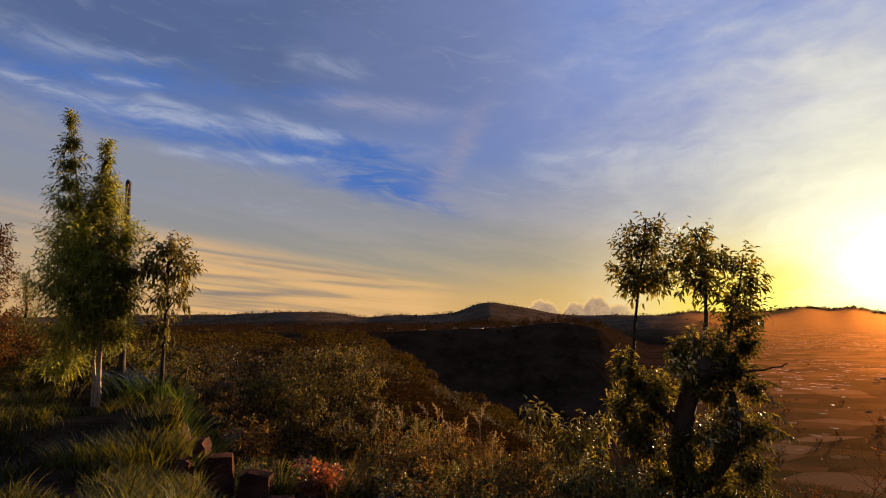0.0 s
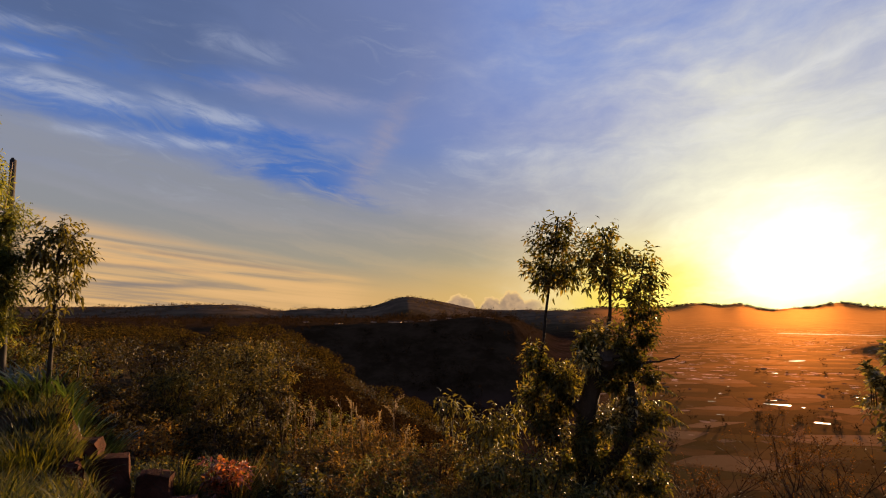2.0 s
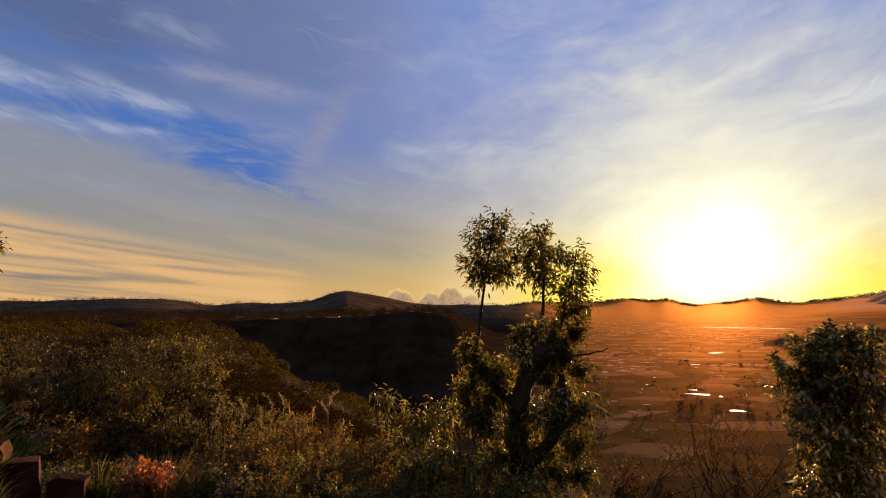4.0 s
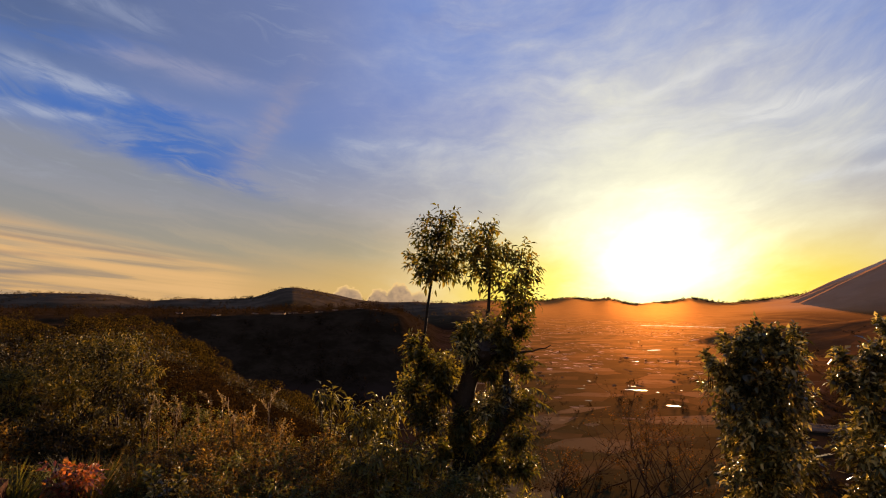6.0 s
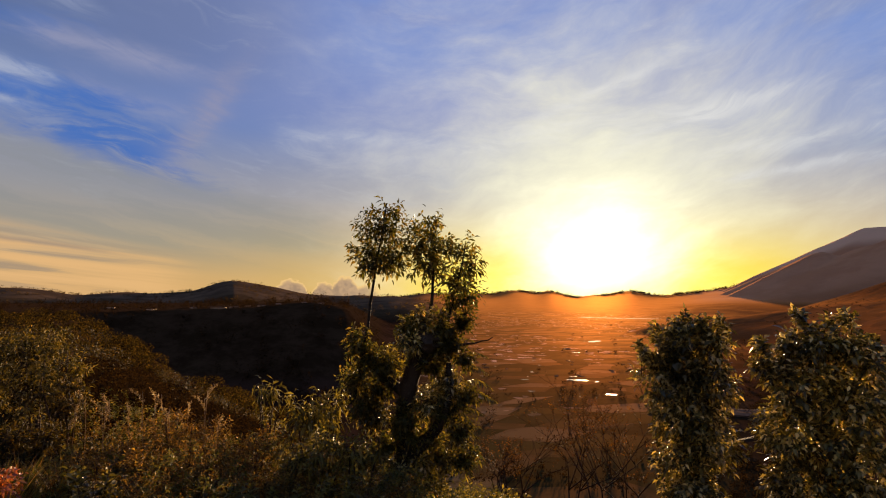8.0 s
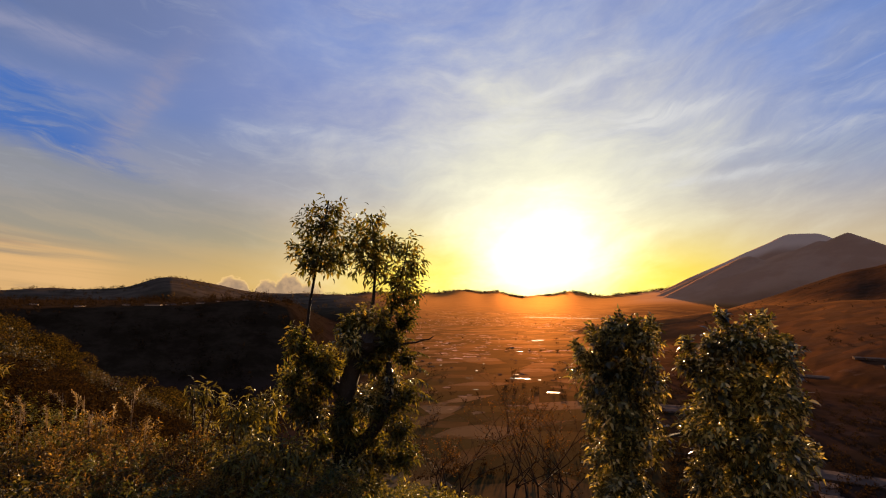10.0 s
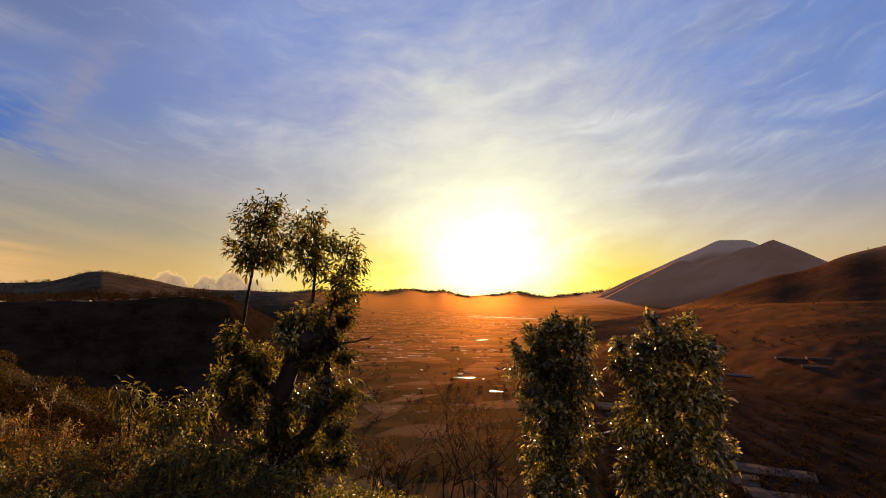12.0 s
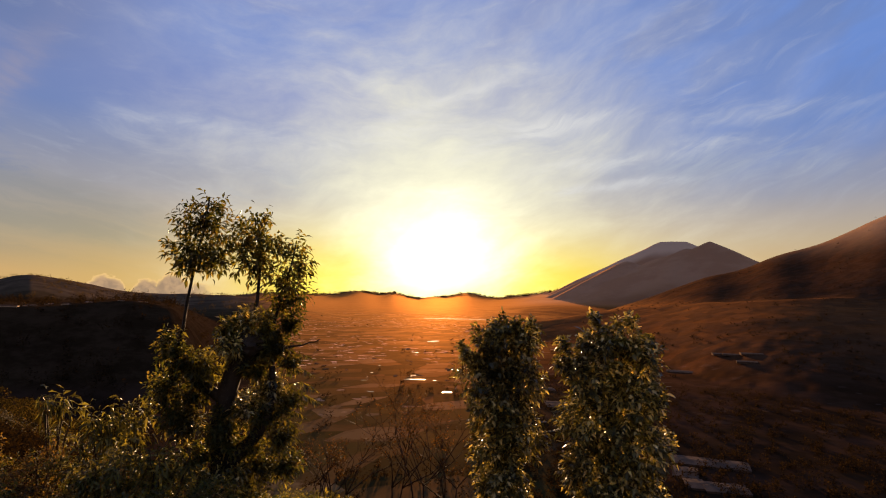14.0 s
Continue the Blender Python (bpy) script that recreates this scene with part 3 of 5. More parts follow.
def crown(name, lobes, n, count, twig, length, width, mat, parent, seed, inner=0.3, label="", **more):
    rs = np.random.RandomState(seed)
    reach = 0.5 * (twig * 0.6 + length * 0.8)
    lobes = [(x, y, z, max(a - reach, 0.3 * a), max(b - reach, 0.3 * b)) for x, y, z, a, b in lobes]
    p, d = lobe_points(lobes, n, rs, inner)
    v, f = sprigs(p, d, count, twig, length, width, rs, **more)
    return part(name, sheet(name, v, f, mat), parent, label)


def leaf_mesh(name, length, width, mat, bend):
    """One broad leaf: a ribbed, bent blade with a short stalk, pointing along +y."""
    v, f = [], []
    for i, (u, w) in enumerate(((0.0, 0.06), (0.12, 0.10), (0.35, 0.95), (0.6, 0.9), (0.82, 0.5), (1.0, 0.02))):
        z = bend * length * (u - u * u * 1.6)
        for s in (-1, 0, 1):
            v.append((s * w * width / 2, u * length, z - (0.0 if s else 0.12 * width * w)))
    for i in range(5):
        for s in (0, 1):
            a = 3 * i + s
            f.append((a, a + 1, a + 4, a + 3))
    return solid(name, v, f, mat, True)


def hang_leaves(parent, meshes, lobes, n, seed, lift=0.4):
    """Single leaves on the outside of a crown, each an object of its own."""
    rs = np.random.RandomState(seed)
    p, d = lobe_points(lobes, n, rs, 0.92)
    top = parent.location
    for i in range(n):
        way = Vector(d[i]) + Vector((0, 0, lift)) + Vector(rs.normal(size=3)) * 0.5
        ob = new("leaf", meshes[rs.randint(len(meshes))])
        ob.parent = parent
        m = way.to_track_quat("Y", "Z").to_matrix().to_4x4()
        ob.matrix_basis = Matrix.Translation(Vector(p[i]) - top) @ m @ Matrix.Rotation(rs.uniform(-0.8, 0.8), 4, "Y") @ Matrix.Scale(rs.uniform(0.75, 1.2), 4)


BROAD_LEAVES = [leaf_mesh("leaf", 0.17, 0.085, L_BROAD, 0.35), leaf_mesh("leaf", 0.15, 0.08, L_BROAD, 0.1), leaf_mesh("leaf", 0.19, 0.085, L_BROAD, 0.6)]
SPROUT_LEAVES = [leaf_mesh("leaf", 0.17, 0.046, L_SPROUT, 0.3), leaf_mesh("leaf", 0.15, 0.044, L_SPROUT, 0.6)]

# ---- the lie of the land ----
FLOOR = -56.4


def smooth(v, a, b):
    t = np.clip((v - a) / (b - a), 0, 1)
    return t * t * (3 - 2 * t)


def bump(v, centre, width):
    return np.exp(-((v - centre) / width) ** 2)


def close_ground(x, y):
    """The hill top under the camera: a meadow with a bank on its far side, then a slope."""
    d = 0.87 * x + 0.49 * y - 0.75
    low = np.maximum(d, 0)
    near = 8.3 + 0.25 * (x + 4) - y
    bank = 0.34 * smooth(near, 0, 0.3) * (1 - smooth(d, 0.2, 1.0)) * (1 - smooth(near, 2.5, 5))
    return 0.12 + 0.14 * np.clip(-d / 6, 0, 1) - 0.92 * smooth(d, 0, 0.7) - 0.27 * low - bank - 0.05 * np.clip(2 - np.hypot(x, y), 0, 2)


def rise(bearing, r, crest_r, crest_deg, near, far):
    """A ridge seen crest_deg over the eye's level, falling off to both sides."""
    top = EYE + crest_r * np.tan(np.radians(crest_deg))
    return top - np.where(r < crest_r, near * (crest_r - r), far * (r - crest_r))


def land(bearing, r):
    """Height of the ground at a bearing (degrees, clockwise from ahead) and a distance."""
    a = np.radians(bearing)
    x, y = r * np.sin(a), r * np.cos(a)
    hill = close_ground(x, y)
    brink = close_ground(14 * np.sin(a), 14 * np.cos(a))
    # the scrubby spur that runs out ahead and breaks off into a ravine
    edge_deg = np.interp(bearing, [-60, -25, -8, -1.4, 5.4, 12, 20], [-1.4, -1.9, -2.1, -6.0, -9.8, -13.2, -17])
    edge_r = np.interp(bearing, [-40, -8, 12, 20], [150, 150, 58, 40])
    edge_z = EYE + edge_r * np.tan(np.radians(edge_deg))
    t = np.clip((r - 14) / (edge_r - 14), 0, 1)
    spur = brink + (edge_z - brink) * t - np.maximum(r - edge_r, 0) * 0.62
    slope = brink - 0.47 * (r - 14)
    out = np.where(r < 14, hill, spur + (slope - spur) * smooth(bearing, 9, 17))
    behind = smooth(np.abs(bearing - 20), 85, 110)
    out = np.where(r < 14, hill, out + (brink - 0.25 * np.maximum(r - 60, 0) - out) * behind)
    out = np.maximum(out, FLOOR + 6 * np.exp(-np.maximum(r - 100, 0) / 60) * 0)
    # dark tableland beyond the ravine
    table = rise(bearing, r, 480, -1.45 + 0.9 * bump(bearing, 11.5, 4.5) + 0.3 * bump(bearing, 3, 5), 0.36, 0.004)
    table = table - np.maximum(r - 1300, 0) * 0.06
    out = np.maximum(out, np.where(bearing < 60, FLOOR + (table - FLOOR) * (1 - smooth(bearing, 15.0, 20.5)), FLOOR))
    # range of wooded hills
    deg = 0.32 + 1.2 * bump(bearing, 4.6, 2.9) + 0.32 * bump(bearing, -13.5, 5.5) + 0.5 * bump(bearing, 8.5, 2.5) - 0.3 * bump(bearing, -8, 2) - 0.35 * smooth(-bearing, 25, 45)
    hills = rise(bearing, r, 2000 + 120 * np.sin(a * 9), deg, 0.10, 0.05)
    out = np.maximum(out, FLOOR + (hills - FLOOR) * (1 - smooth(bearing, 19, 33)))
    # long low ridge under the sun
    deg = 0.52 + 0.42 * bump(bearing, 32.7, 1.6) + 0.35 * bump(bearing, 35.8, 1.0) + 0.4 * bump(bearing, 43.5, 1.6) + 0.75 * smooth(bearing, 46, 53) - 0.2 * bump(bearing, 38.5, 1)
    ridge = EYE + 4600 * np.tan(np.radians(deg))
    u = np.clip((r - 2050) / 2550, 0, 1)
    out = np.maximum(out, FLOOR + (ridge - FLOOR) * u ** 1.15 * smooth(bearing, 15, 24))
    # the two volcanoes
    for b0, r0, deg, steep, flat, cut in ((63.3, 4550, 6.6, 0.50, 20, 6.0), (66.5, 3900, 6.1, 0.52, 4, 9.0), (59.2, 3950, 4.3, 0.50, 30, 9.0), (62.7, 3920, 4.75, 0.42, 20, 9.0), (64.6, 3910, 5.45, 0.45, 12, 9.0)):
        lip = EYE + r0 * np.tan(np.radians(cut))
        d = np.hypot(x - r0 * np.sin(np.radians(b0)), y - r0 * np.cos(np.radians(b0)))
        top = EYE + r0 * np.tan(np.radians(deg))
        gully = np.arctan2(x - r0 * np.sin(np.radians(b0)), y - r0 * np.cos(np.radians(b0)))
        d = d * (1 + 0.022 * np.sin(gully * 9 + r0) + 0.014 * np.sin(gully * 17 + 2 * b0))
        cone = np.minimum(top + flat * steep - steep * np.sqrt(d * d + flat * flat), lip + 0.04 * d)
        out = np.maximum(out, cone)
    # low wooded foot of the mountain, running out into the valley
    deg = np.interp(bearing, [38, 41, 45, 50, 55, 60, 66, 75, 95], [-4.2, -3.3, -2.4, -1.7, -0.9, -0.1, 0.5, 1.0, 1.6])
    foot = rise(bearing, r, 1150 + 60 * np.sin(a * 14), deg, 0.11, 0.07)
    out = np.maximum(out, np.where(bearing > 37, foot, FLOOR))
    # the nearer mountain side
    skyline, heights = [50, 57.6, 61.2, 66, 67.3, 68.8, 70.5, 72, 74.2, 77, 79.5, 86, 95, 125, 150], [-3, -0.3, 0.9, 2.9, 3.25, 3.36, 4.3, 4.95, 5.38, 6.6, 8.0, 10, 11, 4, -1]
    deg = sum(np.interp(bearing + o, skyline, heights) for o in (-1.2, -0.6, 0, 0.6, 1.2)) / 5
    top = EYE + 1900 * np.tan(np.radians(deg))
    side = FLOOR + (top - FLOOR) * np.clip((r - 820) / 1080, 0, 1) ** 1.15 - 0.3 * np.maximum(r - 1900, 0)
    out = np.maximum(out, np.where(bearing > 45, side, FLOOR))
    return np.maximum(out, FLOOR)


def relief(x, y, z, r):
    """Unevenness: tussocks near, scrub and gullies far."""
    s = 0.05 * noise.noise((x * 0.9, y * 0.9, 0.3))
    if r > 18:
        s += min(1.0, (r - 18) / 60) * (0.9 if r < 700 else 0.2) * noise.noise((x * 0.08, y * 0.08, 1.7))
    if z > FLOOR + 3 and r > 150:
        s += ((2.2 if r < 2300 else 5.0) * min(1.0, r / 1200) if r < 2300 or z > 130 else 0.6) * noise.fractal((x * 0.005, y * 0.005, 4.1), 0.8, 2.2, 5 if r < 500 else 2)
        s += min(1.6, r * 0.0011) * noise.noise((x * 0.05, y * 0.05, 7.7)) * max(0.0, 1 - r / 900)
    elif r > 150:
        s *= 0.03
    if r > 4150 and z < 130:
        s += min(1.0, (r - 4150) / 400) * (13 * noise.noise((x * 0.0075, y * 0.0075, 2.2)) + 7 * noise.noise((x * 0.021, y * 0.021, 5.0)))
    return s


def build_ground():
    bearings = np.concatenate([np.arange(-46, 86, 0.25), np.arange(86, 314, 3.0)])
    radii = np.concatenate([[0.4, 0.9], np.geomspace(1.4, 3300, 232), np.linspace(3345, 4850, 34)])
    B, Rr = np.meshgrid(np.where(bearings > 180, bearings - 360, bearings), radii, indexing="ij")
    Z = land(B, Rr)
    X, Y = Rr * np.sin(np.radians(B)), Rr * np.cos(np.radians(B))
    nb, nr = B.shape
    verts = []
    for i in range(nb):
        for j in range(nr):
            x, y, z = float(X[i, j]), float(Y[i, j]), float(Z[i, j])
            verts.append((x, y, z + relief(x, y, z, float(Rr[i, j]))))
    verts.append((0, 0, float(close_ground(np.array(0.0), np.array(0.0)))))
    i, j = np.meshgrid(np.arange(nb), np.arange(nr - 1), indexing="ij")
    a, b = i * nr + j, ((i + 1) % nb) * nr + j
    faces = np.concatenate([np.stack([a, a + 1, b + 1], -1).reshape(-1, 3), np.stack([a, b + 1, b], -1).reshape(-1, 3)])
    k = np.arange(nb)
    faces = np.concatenate([faces, np.stack([np.full(nb, nb * nr), k * nr, ((k + 1) % nb) * nr], -1)])
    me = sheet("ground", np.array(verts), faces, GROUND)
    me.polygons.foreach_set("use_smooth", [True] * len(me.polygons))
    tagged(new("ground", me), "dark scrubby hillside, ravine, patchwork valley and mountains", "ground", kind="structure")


build_ground()


def floor_at(x, y):
    b, r = math.degrees(math.atan2(x, y)), math.hypot(x, y)
    if r < 14:
        def ease(v, a, b):
            t = min(1.0, max(0.0, (v - a) / (b - a)))
            return t * t * (3 - 2 * t)

        d, near = 0.87 * x + 0.49 * y - 0.75, 8.3 + 0.25 * (x + 4) - y
        bank = 0.34 * ease(near, 0, 0.3) * (1 - ease(d, 0.2, 1.0)) * (1 - ease(near, 2.5, 5))
        z = 0.12 + 0.14 * min(1.0, max(0.0, -d / 6)) - 0.92 * ease(d, 0, 0.7) - 0.27 * max(d, 0.0) - bank - 0.05 * max(0.0, 2 - r)
        return z + relief(x, y, z, r)
    z = float(land(np.array(b), np.array(r)))
    return z + relief(x, y, z, r)


# ---- the lopped tree with three tall sprouts ----
def sprout_tree():
    rng = random.Random(11)
    tree = thing("lopped_tree", (4.6, 11.08, floor_at(4.6, 11.08)), "lopped dark-barked tree with three tall leafy sprouts and mossy knob", "tree")
    base = floor_at(4.6, 11.08) - 0.3
    limb("trunk", [(4.62, 11.08, base), (4.6, 11.08, -1.78), (4.57, 11.09, -0.94), (4.62, 11.08, -0.31), (4.75, 11.02, 0.12), (4.9, 10.95, 0.6)], 0.24, 0.16, BARK, tree, rng, 14, 0.02, 10)
    limb("branch", [(4.55, 11.09, -0.4), (4.16, 11.26, -0.07), (3.87, 11.36, 0.19), (3.62, 11.45, 0.6)], 0.12, 0.06, BARK, tree, rng)
    limb("branch", [(4.61, 11.0, -1.71), (5.2, 10.7, -1.02), (5.39, 10.6, -0.51), (5.34, 10.6, 0.25)], 0.15, 0.06, BARK, tree, rng)
    limb("branch", [(4.75, 11.0, 0.1), (5.05, 10.95, 0.3), (5.3, 10.95, 0.62), (5.51, 11.2, 0.9)], 0.10, 0.05, BARK, tree, rng)
    # swollen knob where it was cut back
    bm = bmesh.new()
    bmesh.ops.create_icosphere(bm, subdivisions=3, radius=1.0)
    for v in bm.verts:
        n = noise.fractal(v.co * 2.2, 0.9, 2.0, 4)
        v.co = Vector((4.92 + v.co.x * 0.40 * (1 + 0.35 * n), 10.95 + v.co.y * 0.36 * (1 + 0.35 * n), 0.66 + v.co.z * 0.26 * (1 + 0.45 * n)))
    me = bpy.data.meshes.new("knob")
    bm.to_mesh(me)
    bm.free()
    me.materials.append(BARK)
    part("knob", me, tree, "swollen dark knob where limbs were cut")
    limb("stem", [(3.6, 11.45, -0.6), (3.7, 11.43, 0.1), (3.81, 11.38, 0.74), (3.87, 11.36, 1.78), (4.05, 11.3, 2.77), (4.14, 11.26, 3.6)], 0.05, 0.014, BARK, tree, rng, 12, 0.012)
    limb("stem", [(5.0, 11.05, 0.66), (5.12, 11.07, 1.3), (5.17, 11.05, 1.85), (5.16, 11.06, 2.63), (5.06, 11.1, 3.4)], 0.05, 0.012, BARK, tree, rng, 11, 0.012)
    limb("stem", [(5.45, 11.2, 0.7), (5.68, 11.25, 1.3), (5.84, 11.16, 1.97), (5.97, 11.09, 2.8)], 0.045, 0.012, BARK, tree, rng, 10, 0.012)
    limb("twig", [(5.3, 10.75, 0.55), (5.6, 10.6, 0.62), (5.95, 10.45, 0.66), (6.25, 10.35, 0.78)], 0.03, 0.01, BARK, tree, rng)
    A = [(4.12, 11.27, 3.52, 0.39, 0.31), (3.93, 11.34, 3.12, 0.51, 0.41), (4.28, 11.21, 2.99, 0.48, 0.46), (3.86, 11.36, 2.54, 0.51, 0.46), (4.21, 11.24, 2.42, 0.48, 0.44), (3.95, 11.33, 2.14, 0.46, 0.24)]
    B = [(5.07, 11.1, 3.32, 0.37, 0.3), (4.98, 11.14, 2.92, 0.44, 0.42), (5.28, 11.0, 2.74, 0.44, 0.44), (5.05, 11.11, 2.3, 0.54, 0.42), (4.88, 11.18, 2.64, 0.37, 0.37)]
    C = [(5.97, 11.09, 2.8, 0.25, 0.28), (5.91, 11.13, 2.41, 0.48, 0.43), (6.08, 11.04, 2.29, 0.36, 0.38), (5.75, 11.21, 1.91, 0.51, 0.46), (6.0, 11.08, 1.69, 0.46, 0.43), (5.77, 11.2, 1.41, 0.46, 0.36)]
    for k, (lobes, n) in enumerate(((A, 215), (B, 155), (C, 150))):
        lobes = [(x, y, z, a * 1.14, b * 1.14) for x, y, z, a, b in lobes]
        crown("crown", lobes, n, 8, 0.26, 0.145, 0.056, L_SPROUT, tree, 20 + k, 0.05, lift=0.3, fall=0.3, droop=0.3)
        hang_leaves(tree, SPROUT_LEAVES, [(x, y, z, a * 0.85, b * 0.85) for x, y, z, a, b in lobes], (70, 55, 55)[k], 26 + k, -0.5)
    low = [(3.63, 11.44, 0.56, 0.42), (4.26, 11.22, 0.21, 0.54), (3.55, 11.46, -0.16, 0.48), (4.92, 10.95, 1.12, 0.46), (4.63, 11.07, 0.98, 0.36), (5.22, 10.81, 0.99, 0.42), (5.13, 10.85, 0.15, 0.42),
           (4.97, 10.92, -0.59, 0.6), (5.39, 10.72, -0.75, 0.54), (5.61, 10.61, -1.22, 0.42), (4.98, 10.92, -1.31, 0.54), (4.03, 11.3, -0.88, 0.5), (5.68, 10.57, 0.29, 0.34), (5.37, 10.73, 0.58, 0.4),
           (4.2, 11.1, -1.4, 0.4), (5.45, 10.8, -0.2, 0.5), (5.55, 10.9, 0.6, 0.4), (5.3, 10.9, -1.7, 0.55), (4.05, 11.3, -0.3, 0.45), (4.75, 10.95, -1.75, 0.5), (3.9, 11.3, 0.35, 0.35), (5.8, 10.7, -0.5, 0.36),
           (4.5, 10.85, -0.75, 0.42), (4.3, 10.9, -1.9, 0.5), (3.75, 11.3, -0.65, 0.45), (5.0, 10.7, -2.3, 0.6), (5.75, 10.6, -1.75, 0.45), (4.62, 10.8, 0.62, 0.34), (5.75, 10.85, 1.05, 0.34)]
    for k, (x, y, z, r) in enumerate(low):
        lobes = [(x, y, z, r * 0.8, r * 0.75), (x + rng.uniform(-r, r) * 0.7, y + rng.uniform(-r, r) * 0.7, z + rng.uniform(-r, r) * 0.6, r * 0.62, r * 0.55)]
        if k < 9:
            a = 0.5 + 0.7 * k
            frond(tree, (5.5 + 0.05 * k, 10.9, -1.3 + 0.28 * k), (6.25 + 0.12 * math.sin(3 * a), 10.75 + 0.5 * math.cos(a), -1.5 + 0.30 * k), 900 + k)
        # leaf tones alternate by lobe, painting lit rims among unlit foliage
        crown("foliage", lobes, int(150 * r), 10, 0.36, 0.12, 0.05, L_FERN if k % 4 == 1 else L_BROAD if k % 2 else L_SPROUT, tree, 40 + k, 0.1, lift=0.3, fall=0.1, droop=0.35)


def frond(parent, root, tip, seed, mat=None):
    """A feathery leaf: a thin bent rib with two rows of leaflets, drooping at the tip."""
    rng, rs = random.Random(seed), np.random.RandomState(seed)
    root, tip = Vector(root), Vector(tip)
    length = (tip - root).length
    mid = (root + tip) / 2 + Vector((0, 0, 0.18 * length))
    rib = curve_points([root, mid, tip], 16, rng, 0.004)
    v, f = tube(rib, [0.008 - 0.0004 * i for i in range(16)], 4)
    part("frond_rib", solid("frond_rib", v, f, TWIG, True), parent, "thin brown rib of a feathery leaf")
    p = np.repeat(np.array(rib[2:]), 2, 0)
    along = np.array((tip - root).normalized())
    side = np.cross(along, [0, 0, 1.0])
    side = side / max(np.linalg.norm(side), 1e-6)
    sign = np.tile([1.0, -1.0], len(p) // 2)[:, None]
    way = unit(side * sign + along * 0.45 + np.array([0, 0, -0.35]) + rs.normal(size=p.shape) * 0.08)
    size = length * 0.30 * np.repeat(np.sin(np.linspace(0.5, 2.9, len(p) // 2)), 2)
    v, f = blades(p, way, size, size * 0.24, rs, 0.3)
    part("frond_blade", sheet("frond_blade", v, f, mat or L_FERN), parent)


def leafy_column(at, lobes, n, seed, label):
    rng = random.Random(seed)
    z = floor_at(*at)
    tree = thing("leafy_tree", (*at, z), label, "tree", "two leafy column trees")
    top = lobes[0][2]
    limb("trunk", [(*at, z - 0.2), (at[0] + 0.1, at[1], z + 1.6), (lobes[4][0], lobes[4][1], lobes[4][2]), (lobes[0][0], lobes[0][1], top - 0.1)], 0.10, 0.02, BARK, tree, rng, 12, 0.03)
    for x, y, zz, rx, rz in lobes:
        limb("branch", [(at[0], at[1], zz - 1.1), ((at[0] + x) / 2, (at[1] + y) / 2, zz - 0.55), (x, y, zz), (x + rng.uniform(-0.2, 0.2), y + rng.uniform(-0.2, 0.2), zz + rz * 0.9)], 0.035, 0.008, BARK, tree, rng, 7, 0.02, 5)
    for k in range(12):
        x, y, zz, rx, rz = lobes[k % 4]
        a, d = rng.uniform(0, 6.28), rx * rng.uniform(0.2, 0.9)
        px, py, pz = x + d * math.cos(a), y + d * math.sin(a), zz + rz * 0.5
        tip = (px + rng.uniform(-0.08, 0.08), py + rng.uniform(-0.08, 0.08), pz + rng.uniform(0.2, 0.42))
        limb("shoot", [(px, py, pz - 0.3), (px, py, pz), tip], 0.010, 0.004, TWIG, tree, rng, 5, 0.005, 5)
        crown("shoot_leaves", [(*tip[:2], tip[2] - 0.12, 0.16, 0.24)], 9, 6, 0.16, 0.14, 0.07, L_BROAD, tree, seed * 31 + k, 0.1, "pale fresh leaves of a shoot", lift=0.9)
    for k, lobe in enumerate(lobes):
        x, y, zz, rx, rz = lobe
        rx, rz = rx * 0.92, rz * 0.95
        lobe = (x, y, zz, rx, rz)
        pair = [lobe, (x + rng.uniform(-0.25, 0.25), y + rng.uniform(-0.25, 0.25), zz + rng.uniform(-0.1, 0.3), rx * 0.75, rz * 0.75)]
        hang_leaves(tree, BROAD_LEAVES, [(x, y, zz, rx * 0.9, rz * 0.9)], 16, seed * 7 + k)
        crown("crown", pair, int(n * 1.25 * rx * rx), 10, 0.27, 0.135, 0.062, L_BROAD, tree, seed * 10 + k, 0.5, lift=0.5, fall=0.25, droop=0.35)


COL1 = [(9.3, 8.63, 1.01, 0.57, 0.33), (9.02, 8.91, 0.75, 0.48, 0.46), (9.65, 8.28, 0.9, 0.46, 0.41), (8.86, 9.06, 0.25, 0.56, 0.56), (9.57, 8.36, 0.16, 0.66, 0.64), (9.23, 8.71, -0.46, 0.79, 0.76), (9.3, 8.63, 0.35, 0.5, 0.6), (9.57, 8.36, -0.93, 0.74, 0.76), (9.23, 8.71, -1.43, 0.71, 0.76), (9.32, 8.61, -2.26, 0.79, 0.76), (9.25, 8.69, -3.2, 0.89, 0.89)]
COL2 = [(10.61, 6.38, 1.05, 0.64, 0.39), (10.84, 6.01, 1.01, 0.49, 0.42), (10.27, 6.88, 0.57, 0.49, 0.42), (11.0, 5.74, 0.58, 0.49, 0.54), (10.52, 6.52, 0.3, 0.81, 0.74), (10.89, 5.93, -0.1, 0.79, 0.74), (10.42, 6.66, -0.62, 0.81, 0.74), (10.88, 5.94, -0.98, 0.89, 0.81), (10.54, 6.49, -1.49, 0.93, 0.81), (10.82, 6.05, -2.08, 0.98, 0.86), (10.59, 6.41, -3.0, 0.98, 0.86)]
